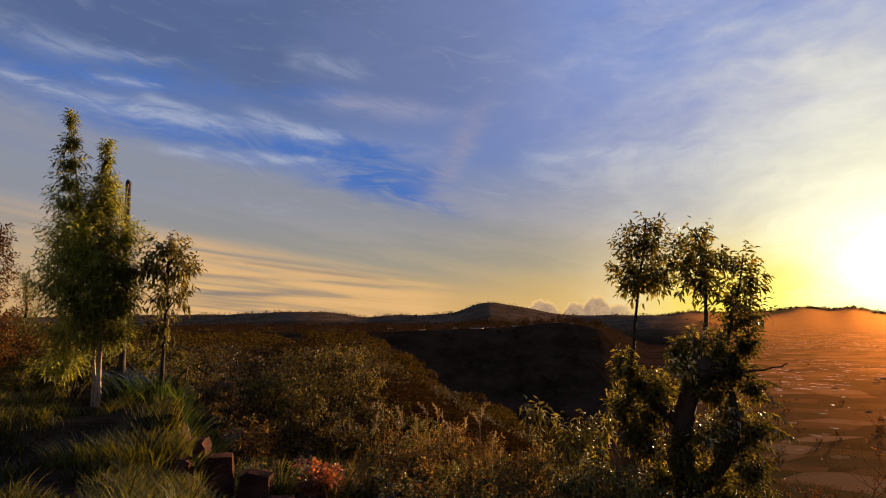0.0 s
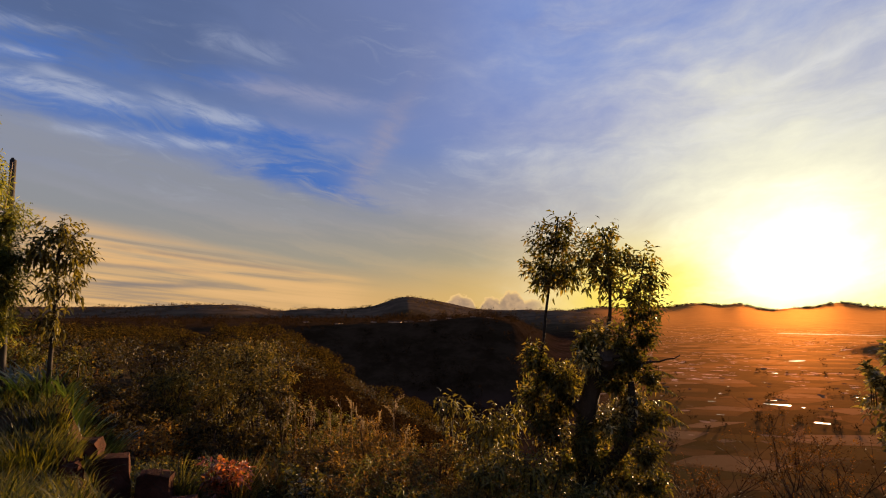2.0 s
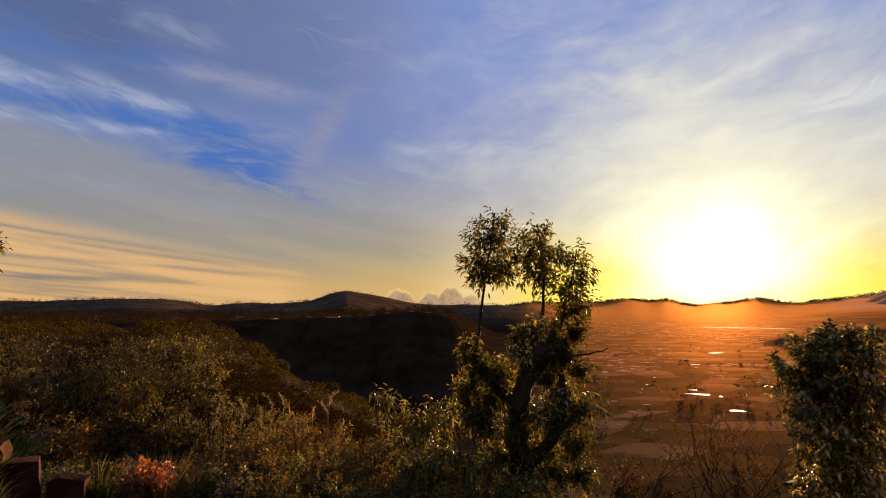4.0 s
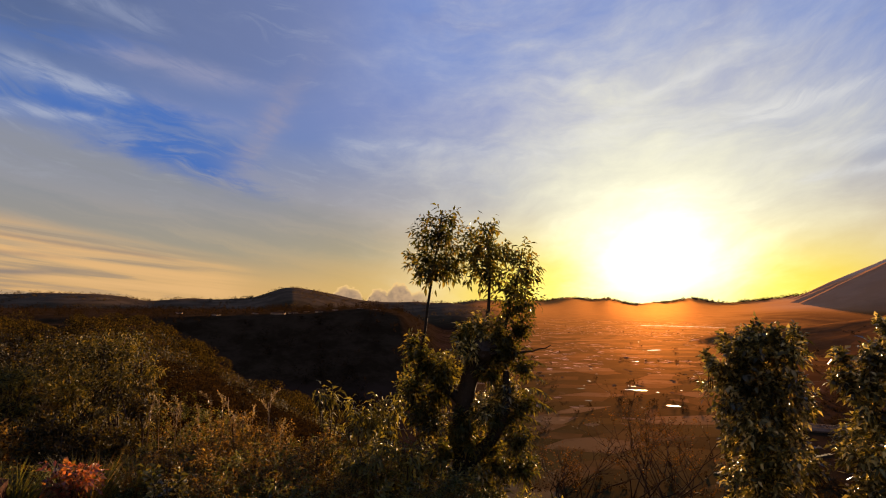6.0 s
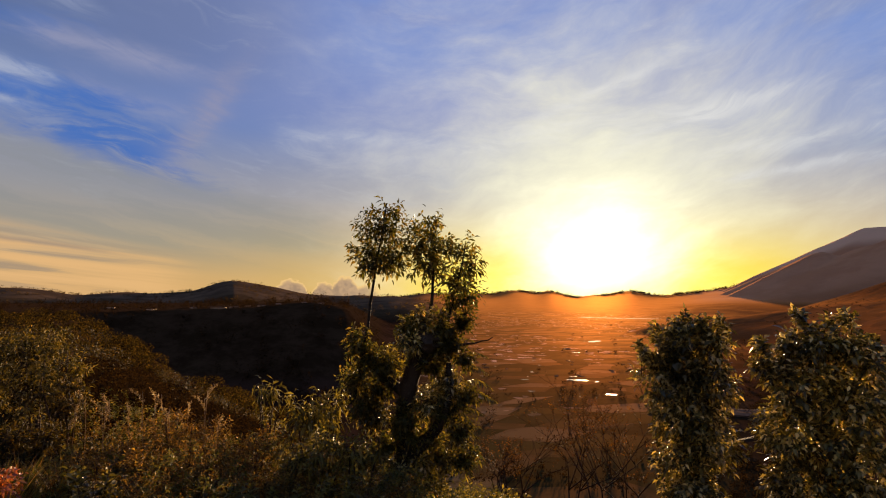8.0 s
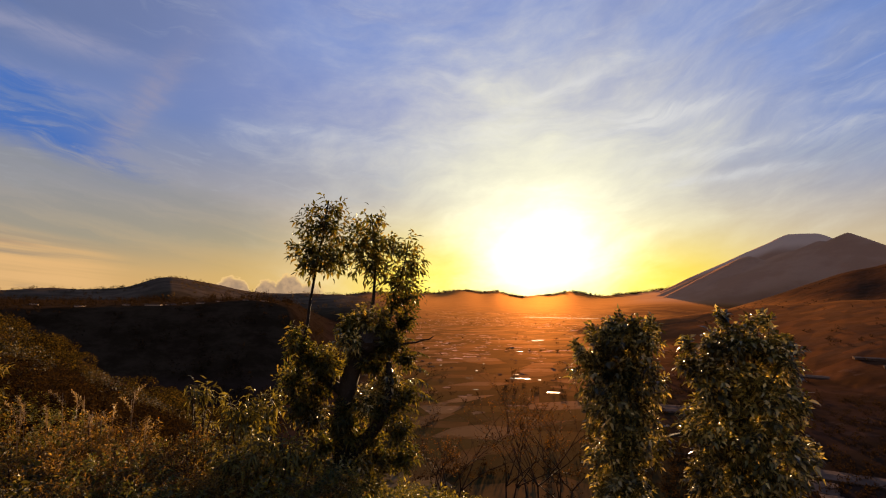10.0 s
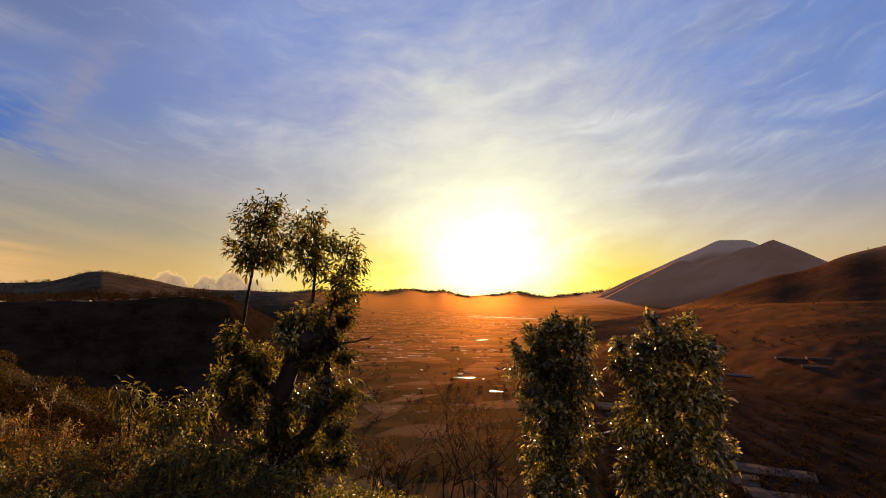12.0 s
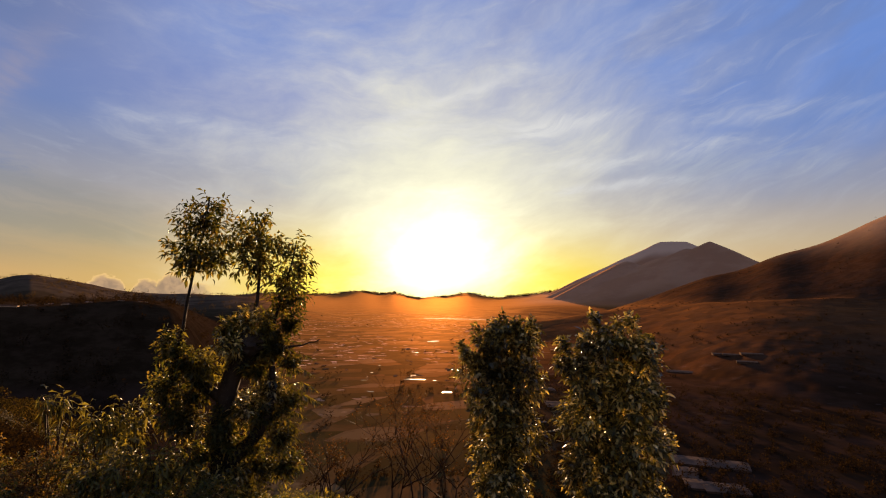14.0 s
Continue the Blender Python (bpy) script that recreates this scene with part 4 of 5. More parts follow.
BAMBOO_FULL = [(-5.86, 9.3, 3.2, 0.55, 0.5), (-5.8, 9.33, 2.45, 0.6, 0.5), (-5.82, 9.32, 1.75, 0.6, 0.5), (-5.72, 9.4, 3.55, 0.33, 0.5), (-5.99, 9.22, 2.84, 0.73, 0.67), (-5.75, 9.38, 2.77, 0.5, 0.67), (-6.08, 9.16, 2.13, 0.73, 0.61), (-5.57, 9.49, 2.01, 0.58, 0.67), (-5.88, 9.29, 1.44, 0.69, 0.55), (-5.43, 9.57, 1.34, 0.38, 0.44), (-6.05, 9.19, 0.9, 0.44, 0.44)]


BAMBOO = [(x - 0.05, y, z, rx * 0.95, rz) for x, y, z, rx, rz in BAMBOO_FULL]
BAMBOO += [(-5.42, 9.5, 2.95, 0.3, 0.35), (-5.4, 9.5, 2.4, 0.36, 0.4), (-5.42, 9.5, 1.85, 0.36, 0.4)]
for x, y, top, low, wide in ((-6.24, 9.06, 5.0, 3.3, 0.36), (-5.80, 9.36, 4.6, 3.3, 0.26)):
    for i in range(5):
        u = (i + 0.5) / 5
        BAMBOO.append((x + 0.12 * u, y, top + (low - top) * u, 0.06 + wide * u, 0.24))


def bamboo():
    rng = random.Random(5)
    z = floor_at(-5.73, 9.39)
    tree = thing("bamboo_tree", (-5.73, 9.39, z), "tall feathery yellow-green bamboo with pale stems", "tree")
    for tip, lean in (((-6.26, 9.04, 4.95), 0.0), ((-5.77, 9.36, 4.55), 0.06), ((-5.45, 9.5, 3.9), 0.1)):
        limb("stem", [(-5.73 + lean, 9.39, z - 0.1), (-5.74 + lean, 9.38, z + 1.1), ((tip[0] - 5.75) / 2 + lean, (tip[1] + 9.38) / 2, (tip[2] + z + 1) / 2), tip], 0.028, 0.006, PALE_BARK, tree, rng, 14, 0.012, 6)
    for k, lobe in enumerate(BAMBOO):
        crown("crown", [lobe], int(7 + 620 * lobe[3] * lobe[4]), 13, 0.42 if lobe[3] > 0.2 else 0.2, 0.10, 0.023, L_BAMBOO, tree, 60 + k, 0.0, lift=0.7, fall=0.25, droop=0.5)


def small_tree():
    rng = random.Random(6)
    x0, y0 = -4.85, 9.81
    z = floor_at(x0, y0)
    tree = thing("small_tree", (x0, y0, z), "slim young tree with drooping dark green leaves", "tree")
    limb("trunk", [(x0, y0, z - 0.1), (-4.8, 9.82, 1.0), (-4.83, 9.8, 1.62), (-4.82, 9.81, 2.31), (-4.83, 9.8, 2.98)], 0.04, 0.015, BARK, tree, rng, 10, 0.012)
    tips = [(-4.82, 9.81, 2.82, 0.46, 0.31), (-5.0, 9.72, 2.51, 0.44, 0.44), (-4.63, 9.89, 2.42, 0.38, 0.39), (-4.82, 9.81, 1.97, 0.46, 0.36), (-4.83, 9.8, 1.44, 0.29, 0.33)]
    for x, y, zz, rx, rz in tips:
        for s in range(2):
            a = rng.uniform(0, 6.28)
            limb("branch", [(x0, y0, zz - 0.35), (x + 0.5 * rx * math.cos(a), y + 0.5 * rx * math.sin(a), zz), (x + rx * math.cos(a), y + rx * math.sin(a), zz + 0.1)], 0.014, 0.005, BARK, tree, rng, 6, 0.01, 5)
    for k, lobe in enumerate(tips):
        crown("crown", [lobe], int(190 * lobe[3] * lobe[4]) + 8, 10, 0.36, 0.115, 0.042, L_FERN, tree, 80 + k, 0.3, lift=0.2, fall=0.55, droop=0.5)


sprout_tree()
COL1 = [(x + 0.31, y - 0.34, z - 0.22, rx, rz) for x, y, z, rx, rz in COL1]
COL2 = [(x, y, z - 0.2, rx, rz) for x, y, z, rx, rz in COL2]
leafy_column((9.66, 8.26), COL1, 300, 31, "dense broad-leaved tree, sunlit yellow-green shoots on top")
leafy_column((10.7, 6.3), COL2, 270, 32, "wide dense broad-leaved tree with pale shoots and glossy leaves")
bamboo()
small_tree()


# ---- shrubs ----
def shrub(name, label, category, x, y, z, r, mat, seed, leaf=0.09, wide=0.4, density=380, tall=0.9, group="", count=9, **more):
    """A bush: several stems from one root, a lobed crown of leafy twigs."""
    rng = random.Random(seed)
    g = floor_at(x, y)
    ob = thing(name, (x, y, g), label, category, group)
    lobes = [(x, y, z - 0.1 * r, r * 0.7, r * tall * 0.7)]
    for _ in range(6):
        a = rng.uniform(0, 6.28)
        d = rng.uniform(0.35, 0.75) * r
        lobes.append((x + d * math.cos(a), y + d * math.sin(a), z + rng.uniform(-0.7, 0.45) * r * tall, r * rng.uniform(0.3, 0.5), r * tall * rng.uniform(0.3, 0.5)))
    for lx, ly, lz, lr, lh in lobes[:6]:
        limb("stem", [(x + rng.uniform(-0.1, 0.1), y + rng.uniform(-0.1, 0.1), g - 0.1), ((x + lx) / 2, (y + ly) / 2, (g + lz) / 2), (lx, ly, lz), (lx + rng.uniform(-0.1, 0.1), ly, lz + lh * 0.8)], 0.02 + 0.012 * r, 0.005, TWIG, ob, rng, 7, 0.03, 5)
    if z - r * tall > g + 0.2:
        lobes.append((x, y, (z - r * tall + g) / 2, r * 0.75, (z - r * tall - g) / 2 + 0.2))
    crown("crown", lobes, int(density * r * r) + 25, count, leaf * 2.4, leaf, leaf * wide, mat, ob, seed, 0.3, **more)
    return ob


TALL = "tall unkempt bush with long olive and brown leaves"
for k, (b, r, deg, size) in enumerate([(-26, 13.5, -3.0, 0.8), (-23.5, 15, -2.2, 0.95), (-20.5, 17, -1.4, 1.25), (-17.5, 15.5, -2.4, 0.9), (-15.5, 18, -1.0, 1.35), (-12, 16.5, -0.7, 1.45), (-9.3, 15, -2.0, 1.05), (-7.2, 13.5, -4.8, 0.7),
                                       (-22, 12.2, -6.2, 0.7), (-17.5, 12.6, -6.6, 0.85), (-13, 12.2, -7.4, 0.85), (-9, 12, -8.0, 0.7), (-5.6, 11.6, -9.0, 0.7), (-30, 16, -1.5, 1.0)]):
    x, y = r * math.sin(radians(b)), r * math.cos(radians(b))
    top = EYE + r * math.tan(radians(deg - (3.4 if k in (2, 4, 13) else 0.5 if k == 5 else 0.9)))
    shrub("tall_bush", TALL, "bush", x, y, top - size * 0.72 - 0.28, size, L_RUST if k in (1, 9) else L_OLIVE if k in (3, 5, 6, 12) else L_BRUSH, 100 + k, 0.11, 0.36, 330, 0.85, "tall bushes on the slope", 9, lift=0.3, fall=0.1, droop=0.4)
for k, (x, y, z, r) in enumerate([(0.49, 10.99, -1.12, 1.0), (-0.81, 10.2, -1.05, 0.65), (1.68, 11.88, -1.45, 0.73), (-0.3, 12.6, -1.2, 0.8)]):
    shrub("rusty_bush", "dry bush with rusty orange and olive leaves", "bush", x, y, z, r, L_RUST, 120 + k, 0.06, 0.36, 620, group="rusty bushes")
for k, (x, y, z, r) in enumerate([(2.92, 12.15, -0.84, 0.88), (2.74, 10.65, -1.33, 0.89), (3.39, 10.46, -1.38, 0.67), (2.09, 12.83, -0.45, 0.4)]):
    shrub("feather_bush", "green bush with drooping feathery leaves", "bush", x, y, z, r, L_FERN, 130 + k, 0.20, 0.24, 200, group="green feathery bushes", fall=0.5, droop=0.6)
shrub("red_bush", "small bush with red and pink leaves beside the steps", "bush", -1.82, 8.7, -0.75, 0.48, L_RED, 140, 0.09, 0.5, 260)
shrub("low_bush", "low bush with yellow-green tips", "bush", -0.7, 8.6, -1.0, 0.42, L_BROAD, 141, 0.08, 0.45, 300)


# ---- scrub that covers the slopes ----
def scatter(n, b0, b1, r0, r1, seed, keep):
    """Places on the land, thinning out evenly with distance."""
    rng = random.Random(seed)
    out = []
    while len(out) < n:
        b, r = rng.uniform(b0, b1), math.exp(rng.uniform(math.log(r0), math.log(r1)))
        x, y = r * math.sin(radians(b)), r * math.cos(radians(b))
        if keep(b, r, x, y, rng):
            out.append((x, y, floor_at(x, y), b, r))
    return out


def thicket(name, label, places, size, tall, per, count, leaf, wide, mat, seed, cap=None, category="scrub", skin=0.7, simple=False, uneven=1.0):
    """Bushes that nobody could count, as one mesh of leafy twigs."""
    rng, rs = random.Random(seed), np.random.RandomState(seed)
    V, F, start = [], [], 0
    for x, y, z, b, r in places:
        s = rng.uniform(*size)
        h = s * rng.uniform(*tall)
        if cap:
            h = min(h, (EYE + r * math.tan(radians(cap(b))) - z) / 1.75) * rng.uniform(uneven, 1.0)
            if h < 0.12:
                continue
        lobes = [(x, y, z + h * 0.8, s * 0.75, h * 0.85)]
        for _ in range(3):
            a = rng.uniform(0, 6.28)
            lobes.append((x + s * 0.6 * math.cos(a), y + s * 0.6 * math.sin(a), z + h * rng.uniform(0.4, 1.2), s * 0.4, h * 0.4))
        p, d = lobe_points(lobes, per, rs, skin)
        v, f = sprigs(p, d, count, leaf * 2.2, leaf, leaf * wide, rs, lift=0.5, simple=simple)
        V.append(v)
        F.append(f + start)
        start += len(v)
    ob = new(name, sheet(name, np.concatenate(V), np.concatenate(F), mat))
    return tagged(ob, label, category, kind="stuff")


def cap_near(b):
    return float(np.interp(b, [-40, -20, -8, 0, 8, 17, 24, 40, 60], [-6, -5.0, -6.5, -10.5, -13, -14, -17, -19.5, -20]))


def on_slope(b, r, x, y, rng):
    return 0.87 * x + 0.49 * y - 0.75 > 0.9 and not (-5.2 < x < -2.2 and 7.4 < y < 9.9)


def open_ground(b, r):
    """The bank with the steps stays clear of scrub."""
    return -27 < b < -9 and r < 11.5


def slope_only(b, r, x, y, rng):
    return on_slope(b, r, x, y, rng) and not open_ground(b, r) and noise.noise((x * 0.35, y * 0.35, 8.0)) > -0.1 and not (-4 < b < 9 and r > 17) and (b > -6 or r > 24)


thicket("slope_scrub", "dense olive-brown scrub covering the near slope", scatter(105, -32, 48, 8, 45, 1, slope_only), (0.6, 1.25), (0.8, 1.2), 150, 8, 0.075, 0.38, L_SCRUB, 1, cap_near)
thicket("rusty_scrub", "dry rusty scrub mixed into the near slope", scatter(95, -14, 24, 8, 16, 2, slope_only), (0.4, 0.9), (0.8, 1.4), 95, 8, 0.06, 0.30, L_RUST, 2, cap_near)
thicket("green_scrub", "green leafy scrub below the lopped tree", scatter(60, 8, 48, 8, 30, 3, slope_only), (0.5, 0.9), (0.8, 1.2), 55, 8, 0.12, 0.42, L_FERN, 3, cap_near)
# near-black leaf colour stands in for the shade lying in the hollow
thicket("hollow_scrub", "scrub toned near-black for shade in the hollow below the spur", scatter(260, -7, 11, 16, 60, 13, lambda b, r, x, y, rng: True), (0.6, 1.4), (0.7, 1.1), 50, 6, 0.13, 0.45, L_DARKWOODS, 13, lambda b: float(np.interp(b, [-8, -1.4, 5.4, 12], [-4.5, -7.2, -11.0, -14.0])))
thicket("low_weeds", "low weeds and dead leaves on the bank by the steps", scatter(340, -30, 12, 6.0, 11.5, 12, lambda b, r, x, y, rng: 0.87 * x + 0.49 * y - 0.75 > 0.12 and not (-4.0 < x < -1.4 and y < 9.0)), (0.12, 0.32), (0.6, 1.3), 12, 7, 0.06, 0.4, L_SCRUB, 12, lambda b: -13.0)


def on_spur(b, r, x, y, rng):
    edge = float(np.interp(b, [-40, -8, 12, 20], [150, 150, 58, 40]))
    return r < edge * 1.12 and not (-5 < b < 9 and r < 34)


def spur_cap(b):
    line = float(np.interp(b, [-40, -25, -8, -1.4, 5.4, 12, 17], [-0.9, -1.0, -1.1, -4.9, -8.8, -12.3, -15]))
    return line - 1.1 * abs(noise.noise((b * 1.3, 0.0, 3.3))) - 0.7 * abs(noise.noise((b * 4.1, 2.0, 3.3)))


thicket("spur_scrub", "dark scrub at the near end of the spur", scatter(90, -40, 14, 22, 50, 4, on_spur), (0.8, 1.6), (0.7, 1.1), 200, 5, 0.13, 0.5, L_BRUSH, 4, lambda b: spur_cap(b) - 1.0, skin=0.8, simple=True)
thicket("spur_trees", "rounded brown bushes along the crest of the spur", scatter(120, -40, 16, 48, 165, 44, on_spur), (1.5, 2.9), (0.9, 1.3), 420, 4, 0.17, 0.6, L_SPUR, 44, lambda b: spur_cap(b) + 0.5, skin=0.92, simple=True, uneven=0.4)


def on_hills(b, r, x, y, rng):
    return (b < 19 and 380 < r < 1250) or (150 < r < 420 and b < 18 and float(land(np.array(b), np.array(r))) < -14 - 0.02 * r)


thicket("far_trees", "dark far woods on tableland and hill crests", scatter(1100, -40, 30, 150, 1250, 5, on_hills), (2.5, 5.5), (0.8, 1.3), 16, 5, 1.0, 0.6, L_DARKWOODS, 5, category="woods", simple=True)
thicket("hill_trees", "brown-green woods on the far range of hills", scatter(900, -40, 26, 1450, 2050, 17, lambda b, r, x, y, rng: noise.noise((x * 0.006, y * 0.006, 6)) > -0.1), (3.0, 7.0), (0.6, 0.9), 14, 5, 1.3, 0.7, L_HAZYWOODS, 17, category="woods", simple=True)
thicket("crest_trees", "row of far trees along the hill crest", scatter(430, -40, 27, 1930, 2080, 9, lambda b, r, x, y, rng: noise.noise((x * 0.01, y * 0.01, 6)) > -0.15), (3.0, 6.5), (0.7, 1.1), 22, 5, 1.1, 0.7, L_HAZYWOODS, 9, category="woods", simple=True)
thicket("valley_trees", "scattered dark trees between the valley fields", scatter(1700, 20, 80, 120, 1900, 6, lambda b, r, x, y, rng: noise.noise((x * 0.008, y * 0.008, 3)) > (0.0 if r > 520 else -0.25) and (b > 46 or rng.random() < 0.2)), (1.4, 3.6), (0.5, 0.9), 12, 5, 0.8, 0.6, L_DARKWOODS, 6, category="woods", simple=True)
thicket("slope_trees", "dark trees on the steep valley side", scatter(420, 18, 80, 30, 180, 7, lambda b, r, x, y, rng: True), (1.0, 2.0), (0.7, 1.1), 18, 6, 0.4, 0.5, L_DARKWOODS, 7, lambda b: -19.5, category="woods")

thicket("ridge_woods", "far woods along the low ridge under the sun", scatter(480, 18, 53, 4430, 4720, 15, lambda b, r, x, y, rng: noise.noise((x * 0.004, y * 0.004, 6)) > -0.2), (6.0, 15.0), (0.5, 0.9), 12, 5, 4.0, 0.7, L_WOODS, 15, category="woods", simple=True)



# ---- grass ----
def arcs(base, way, length, width, rs, bend=0.6, steps=4):
    """Long blades that bend over."""
    n = len(base)
    flat = unit(np.stack([way[:, 0], way[:, 1], np.zeros(n)], 1) + rs.normal(size=(n, 3)) * [0.05, 0.05, 0])
    side = unit(np.cross(flat, np.array([0, 0, 1.0])))
    rows, p = [], base.copy()
    for i in range(steps + 1):
        u = i / steps
        w = (width * (1 - u * u) * (0.6 + u) * 0.5)[:, None]
        rows += [p - side * w, p + side * w]
        d = unit(np.array([0, 0, 1.0]) * (1 - bend * u * 1.5) + way * (0.25 + u * bend * 1.6))
        p = p + d * (length / steps)[:, None]
    verts = np.stack(rows, 1).reshape(-1, 3)
    tri = []
    for i in range(steps):
        a = 2 * i
        tri += [[a, a + 1, a + 3], [a, a + 3, a + 2]]
    m = 2 * (steps + 1)
    return verts, (np.arange(n)[:, None, None] * m + np.array(tri)).reshape(-1, 3)


def meadow():
    rng, rs = random.Random(8), np.random.RandomState(8)
    P, Lg = [], []
    while len(P) < 24000:
        x, y = rng.uniform(-13, -0.5), rng.uniform(1.2, 14)
        d = 0.87 * x + 0.49 * y - 0.75
        if d > 0.06 or -36 - 12 > math.degrees(math.atan2(x, y)):
            continue
        tuft = noise.noise((x * 1.3, y * 1.3, 2.0)) + 0.8 * noise.noise((x * 3.6, y * 3.6, 5.0))
        if tuft < rng.uniform(0.0, 0.5):
            continue
        P.append((x, y, floor_at(x, y) - 0.02))
        Lg.append(0.10 + 0.22 * max(0.0, tuft + 0.3) * rng.uniform(0.5, 1.5) + (0.15 * rng.random() if -0.7 < d < -0.15 else 0))
    P, Lg = np.array(P), np.array(Lg)
    way = unit(rs.normal(size=P.shape) * [1, 1, 0.1])
    v, f = arcs(P, way, Lg, np.full(len(P), 0.011) * rs.uniform(0.7, 1.5, len(P)), rs, 0.45, 3)
    tagged(new("meadow_grass", sheet("meadow_grass", v, f, L_GRASS)), "sunlit yellow-green meadow grass in uneven tufts", "grass", kind="stuff")


meadow()


def grass_clump(name, label, x, y, r, n, length, mat, seed, width=0.02, bend=0.55):
    rs = np.random.RandomState(seed)
    z = floor_at(x, y)
    ob = thing(name, (x, y, z), label, "grass")
    a, d = rs.uniform(0, 6.28, n), r * np.sqrt(rs.uniform(0, 1, n))
    base = np.stack([x + d * np.cos(a), y + d * np.sin(a), np.array([floor_at(x + p * math.cos(q), y + p * math.sin(q)) for p, q in zip(d, a)]) - 0.05], 1)
    way = unit(np.stack([np.cos(a), np.sin(a), np.zeros(n)], 1) + rs.normal(size=(n, 3)) * [0.5, 0.5, 0])
    v, f = arcs(base, way, length * rs.uniform(0.6, 1.2, n), width * rs.uniform(0.7, 1.3, n), rs, bend, 5)
    part("tuft", sheet("tuft", v, f, mat), ob, kind="stuff")


grass_clump("long_grass_clump", "clump of long arching dark green grass blades", -4.95, 10.4, 0.95, 420, 0.75, L_BLADE, 200, 0.036)
grass_clump("grass_tuft", "bright yellow-green grass tuft beside the path", -3.7, 7.2, 0.5, 500, 0.5, L_GRASS, 201, 0.014, 0.4)
grass_clump("grass_tuft", "yellow-green grass tuft on the meadow edge", -4.4, 7.4, 0.55, 420, 0.42, L_GRASS, 202, 0.014, 0.4)
grass_clump("grass_tuft", "yellow-green grass tuft beside the steps", -4.0, 8.0, 0.35, 300, 0.42, L_GRASS, 206, 0.014, 0.4)
grass_clump("grass_tuft", "yellow-green grass tuft below the steps", -2.5, 8.75, 0.3, 260, 0.75, L_GRASS, 203, 0.014, 0.4)
grass_clump("grass_tuft", "pale green upright grass tuft among rusty bushes", 0.25, 9.6, 0.3, 220, 0.9, L_GRASS, 204, 0.016, 0.3)
grass_clump("grass_tuft", "pale grass tuft in front of the bushes", -1.9, 9.9, 0.35, 160, 0.8, L_GRASS, 205, 0.014, 0.3)


rng_tuft = random.Random(57)
for k in range(30):
    b, r = rng_tuft.uniform(-12, 22), rng_tuft.uniform(8.4, 11.6)
    x, y = r * math.sin(radians(b)), r * math.cos(radians(b))
    room = EYE + r * math.tan(radians(cap_near(b) - rng_tuft.uniform(0.0, 5.0))) - floor_at(x, y)
    if room > 0.4:
        grass_clump("wild_grass", ("dry brown wild grass among the bushes", "olive wild grass among the bushes", "yellow-green wild grass among the bushes")[k % 3], x, y, rng_tuft.uniform(0.12, 0.3), 80, min(0.85, room * 0.9), (L_RUST, L_OLIVE, L_GRASS)[k % 3], 1000 + k, 0.013, 0.3)


def plume(x, y, top, seed):
    rng, rs = random.Random(seed), np.random.RandomState(seed)
    z = floor_at(x, y)
    ob = thing("plume_grass", (x, y, z), "tall dry grass stalk with a pale seed plume", "grass", "dry plume grasses")
    dx, dy = rng.uniform(-0.1, 0.1), rng.uniform(-0.1, 0.1)
    limb("stalk", [(x, y, z - 0.05), (x + dx * 0.4, y + dy * 0.4, (z + top) / 2), (x + dx, y + dy, top)], 0.006, 0.003, L_DRY, ob, rng, 6, 0.004, 4)
    n = 16
    u = np.linspace(0, 1, n)[:, None]
    p = np.array([x + dx, y + dy, top - 0.2]) + u * np.array([dx * 0.9, dy * 0.9, 0.34]) - u * u * np.array([-dx * 1.2, -dy * 1.2, 0.10])
    v, f = sprigs(p, rs.normal(size=(n, 3)) * [1, 1, 0.2], 5, 0.06, 0.055, 0.008, rs, lift=1.4, spread=0.3)
    part("plume", sheet("plume", v, f, L_DRY), ob, "pale feathery seed plume")
    a = rs.uniform(0, 6.28, 8)
    v, f = arcs(np.tile([x, y, z], (8, 1)), np.stack([np.cos(a), np.sin(a), 0 * a], 1), rs.uniform(0.4, 0.75, 8) * (top - z), np.full(8, 0.012), rs, 0.5, 5)
    part("tuft", sheet("tuft", v, f, L_RUST), ob, kind="stuff")


rng_plume = random.Random(3)
for k in range(17):
    plume(rng_plume.uniform(-1.5, 1.2), rng_plume.uniform(10.4, 11.6), rng_plume.uniform(-0.65, 0.0), 300 + k)


def weed(x, y, h, seed):
    """An upright stalk with broad pale leaves."""
    rng, rs = random.Random(seed), np.random.RandomState(seed)
    z = floor_at(x, y)
    ob = thing("weed_plant", (x, y, z), "upright weed with broad pale green leaves on the slope", "plant", "broad-leaved weeds")
    for s in range(3):
        dx, dy = rng.uniform(-0.25, 0.25), rng.uniform(-0.25, 0.25)
        pts = [(x + dx * 0.2, y + dy * 0.2, z - 0.05), (x + dx * 0.6, y + dy * 0.6, z + h * 0.5), (x + dx, y + dy, z + h * rng.uniform(0.75, 1.0))]
        limb("stalk", pts, 0.009, 0.004, TWIG, ob, rng, 6, 0.01, 5)
        p = np.array(curve_points(pts, 9, rng))[3:]
        v, f = sprigs(p, np.tile([dx, dy, 1.0], (len(p), 1)), 5, 0.12, 0.15, 0.06, rs, lift=0.3, spread=1.1, droop=0.35)
        part("foliage", sheet("foliage", v, f, L_FERN), ob)


rng_weed = random.Random(77)
for k in range(18):
    b, r = -7 + 1.8 * k + rng_weed.uniform(-1, 1), rng_weed.uniform(8.2, 11.0)
    x, y = r * math.sin(radians(b)), r * math.cos(radians(b))
    top = EYE + r * math.tan(radians(cap_near(b) - rng_weed.uniform(0.5, 4.5)))
    if top - floor_at(x, y) > 0.35:
        weed(x, y, min(0.9, top - floor_at(x, y)), 800 + k)


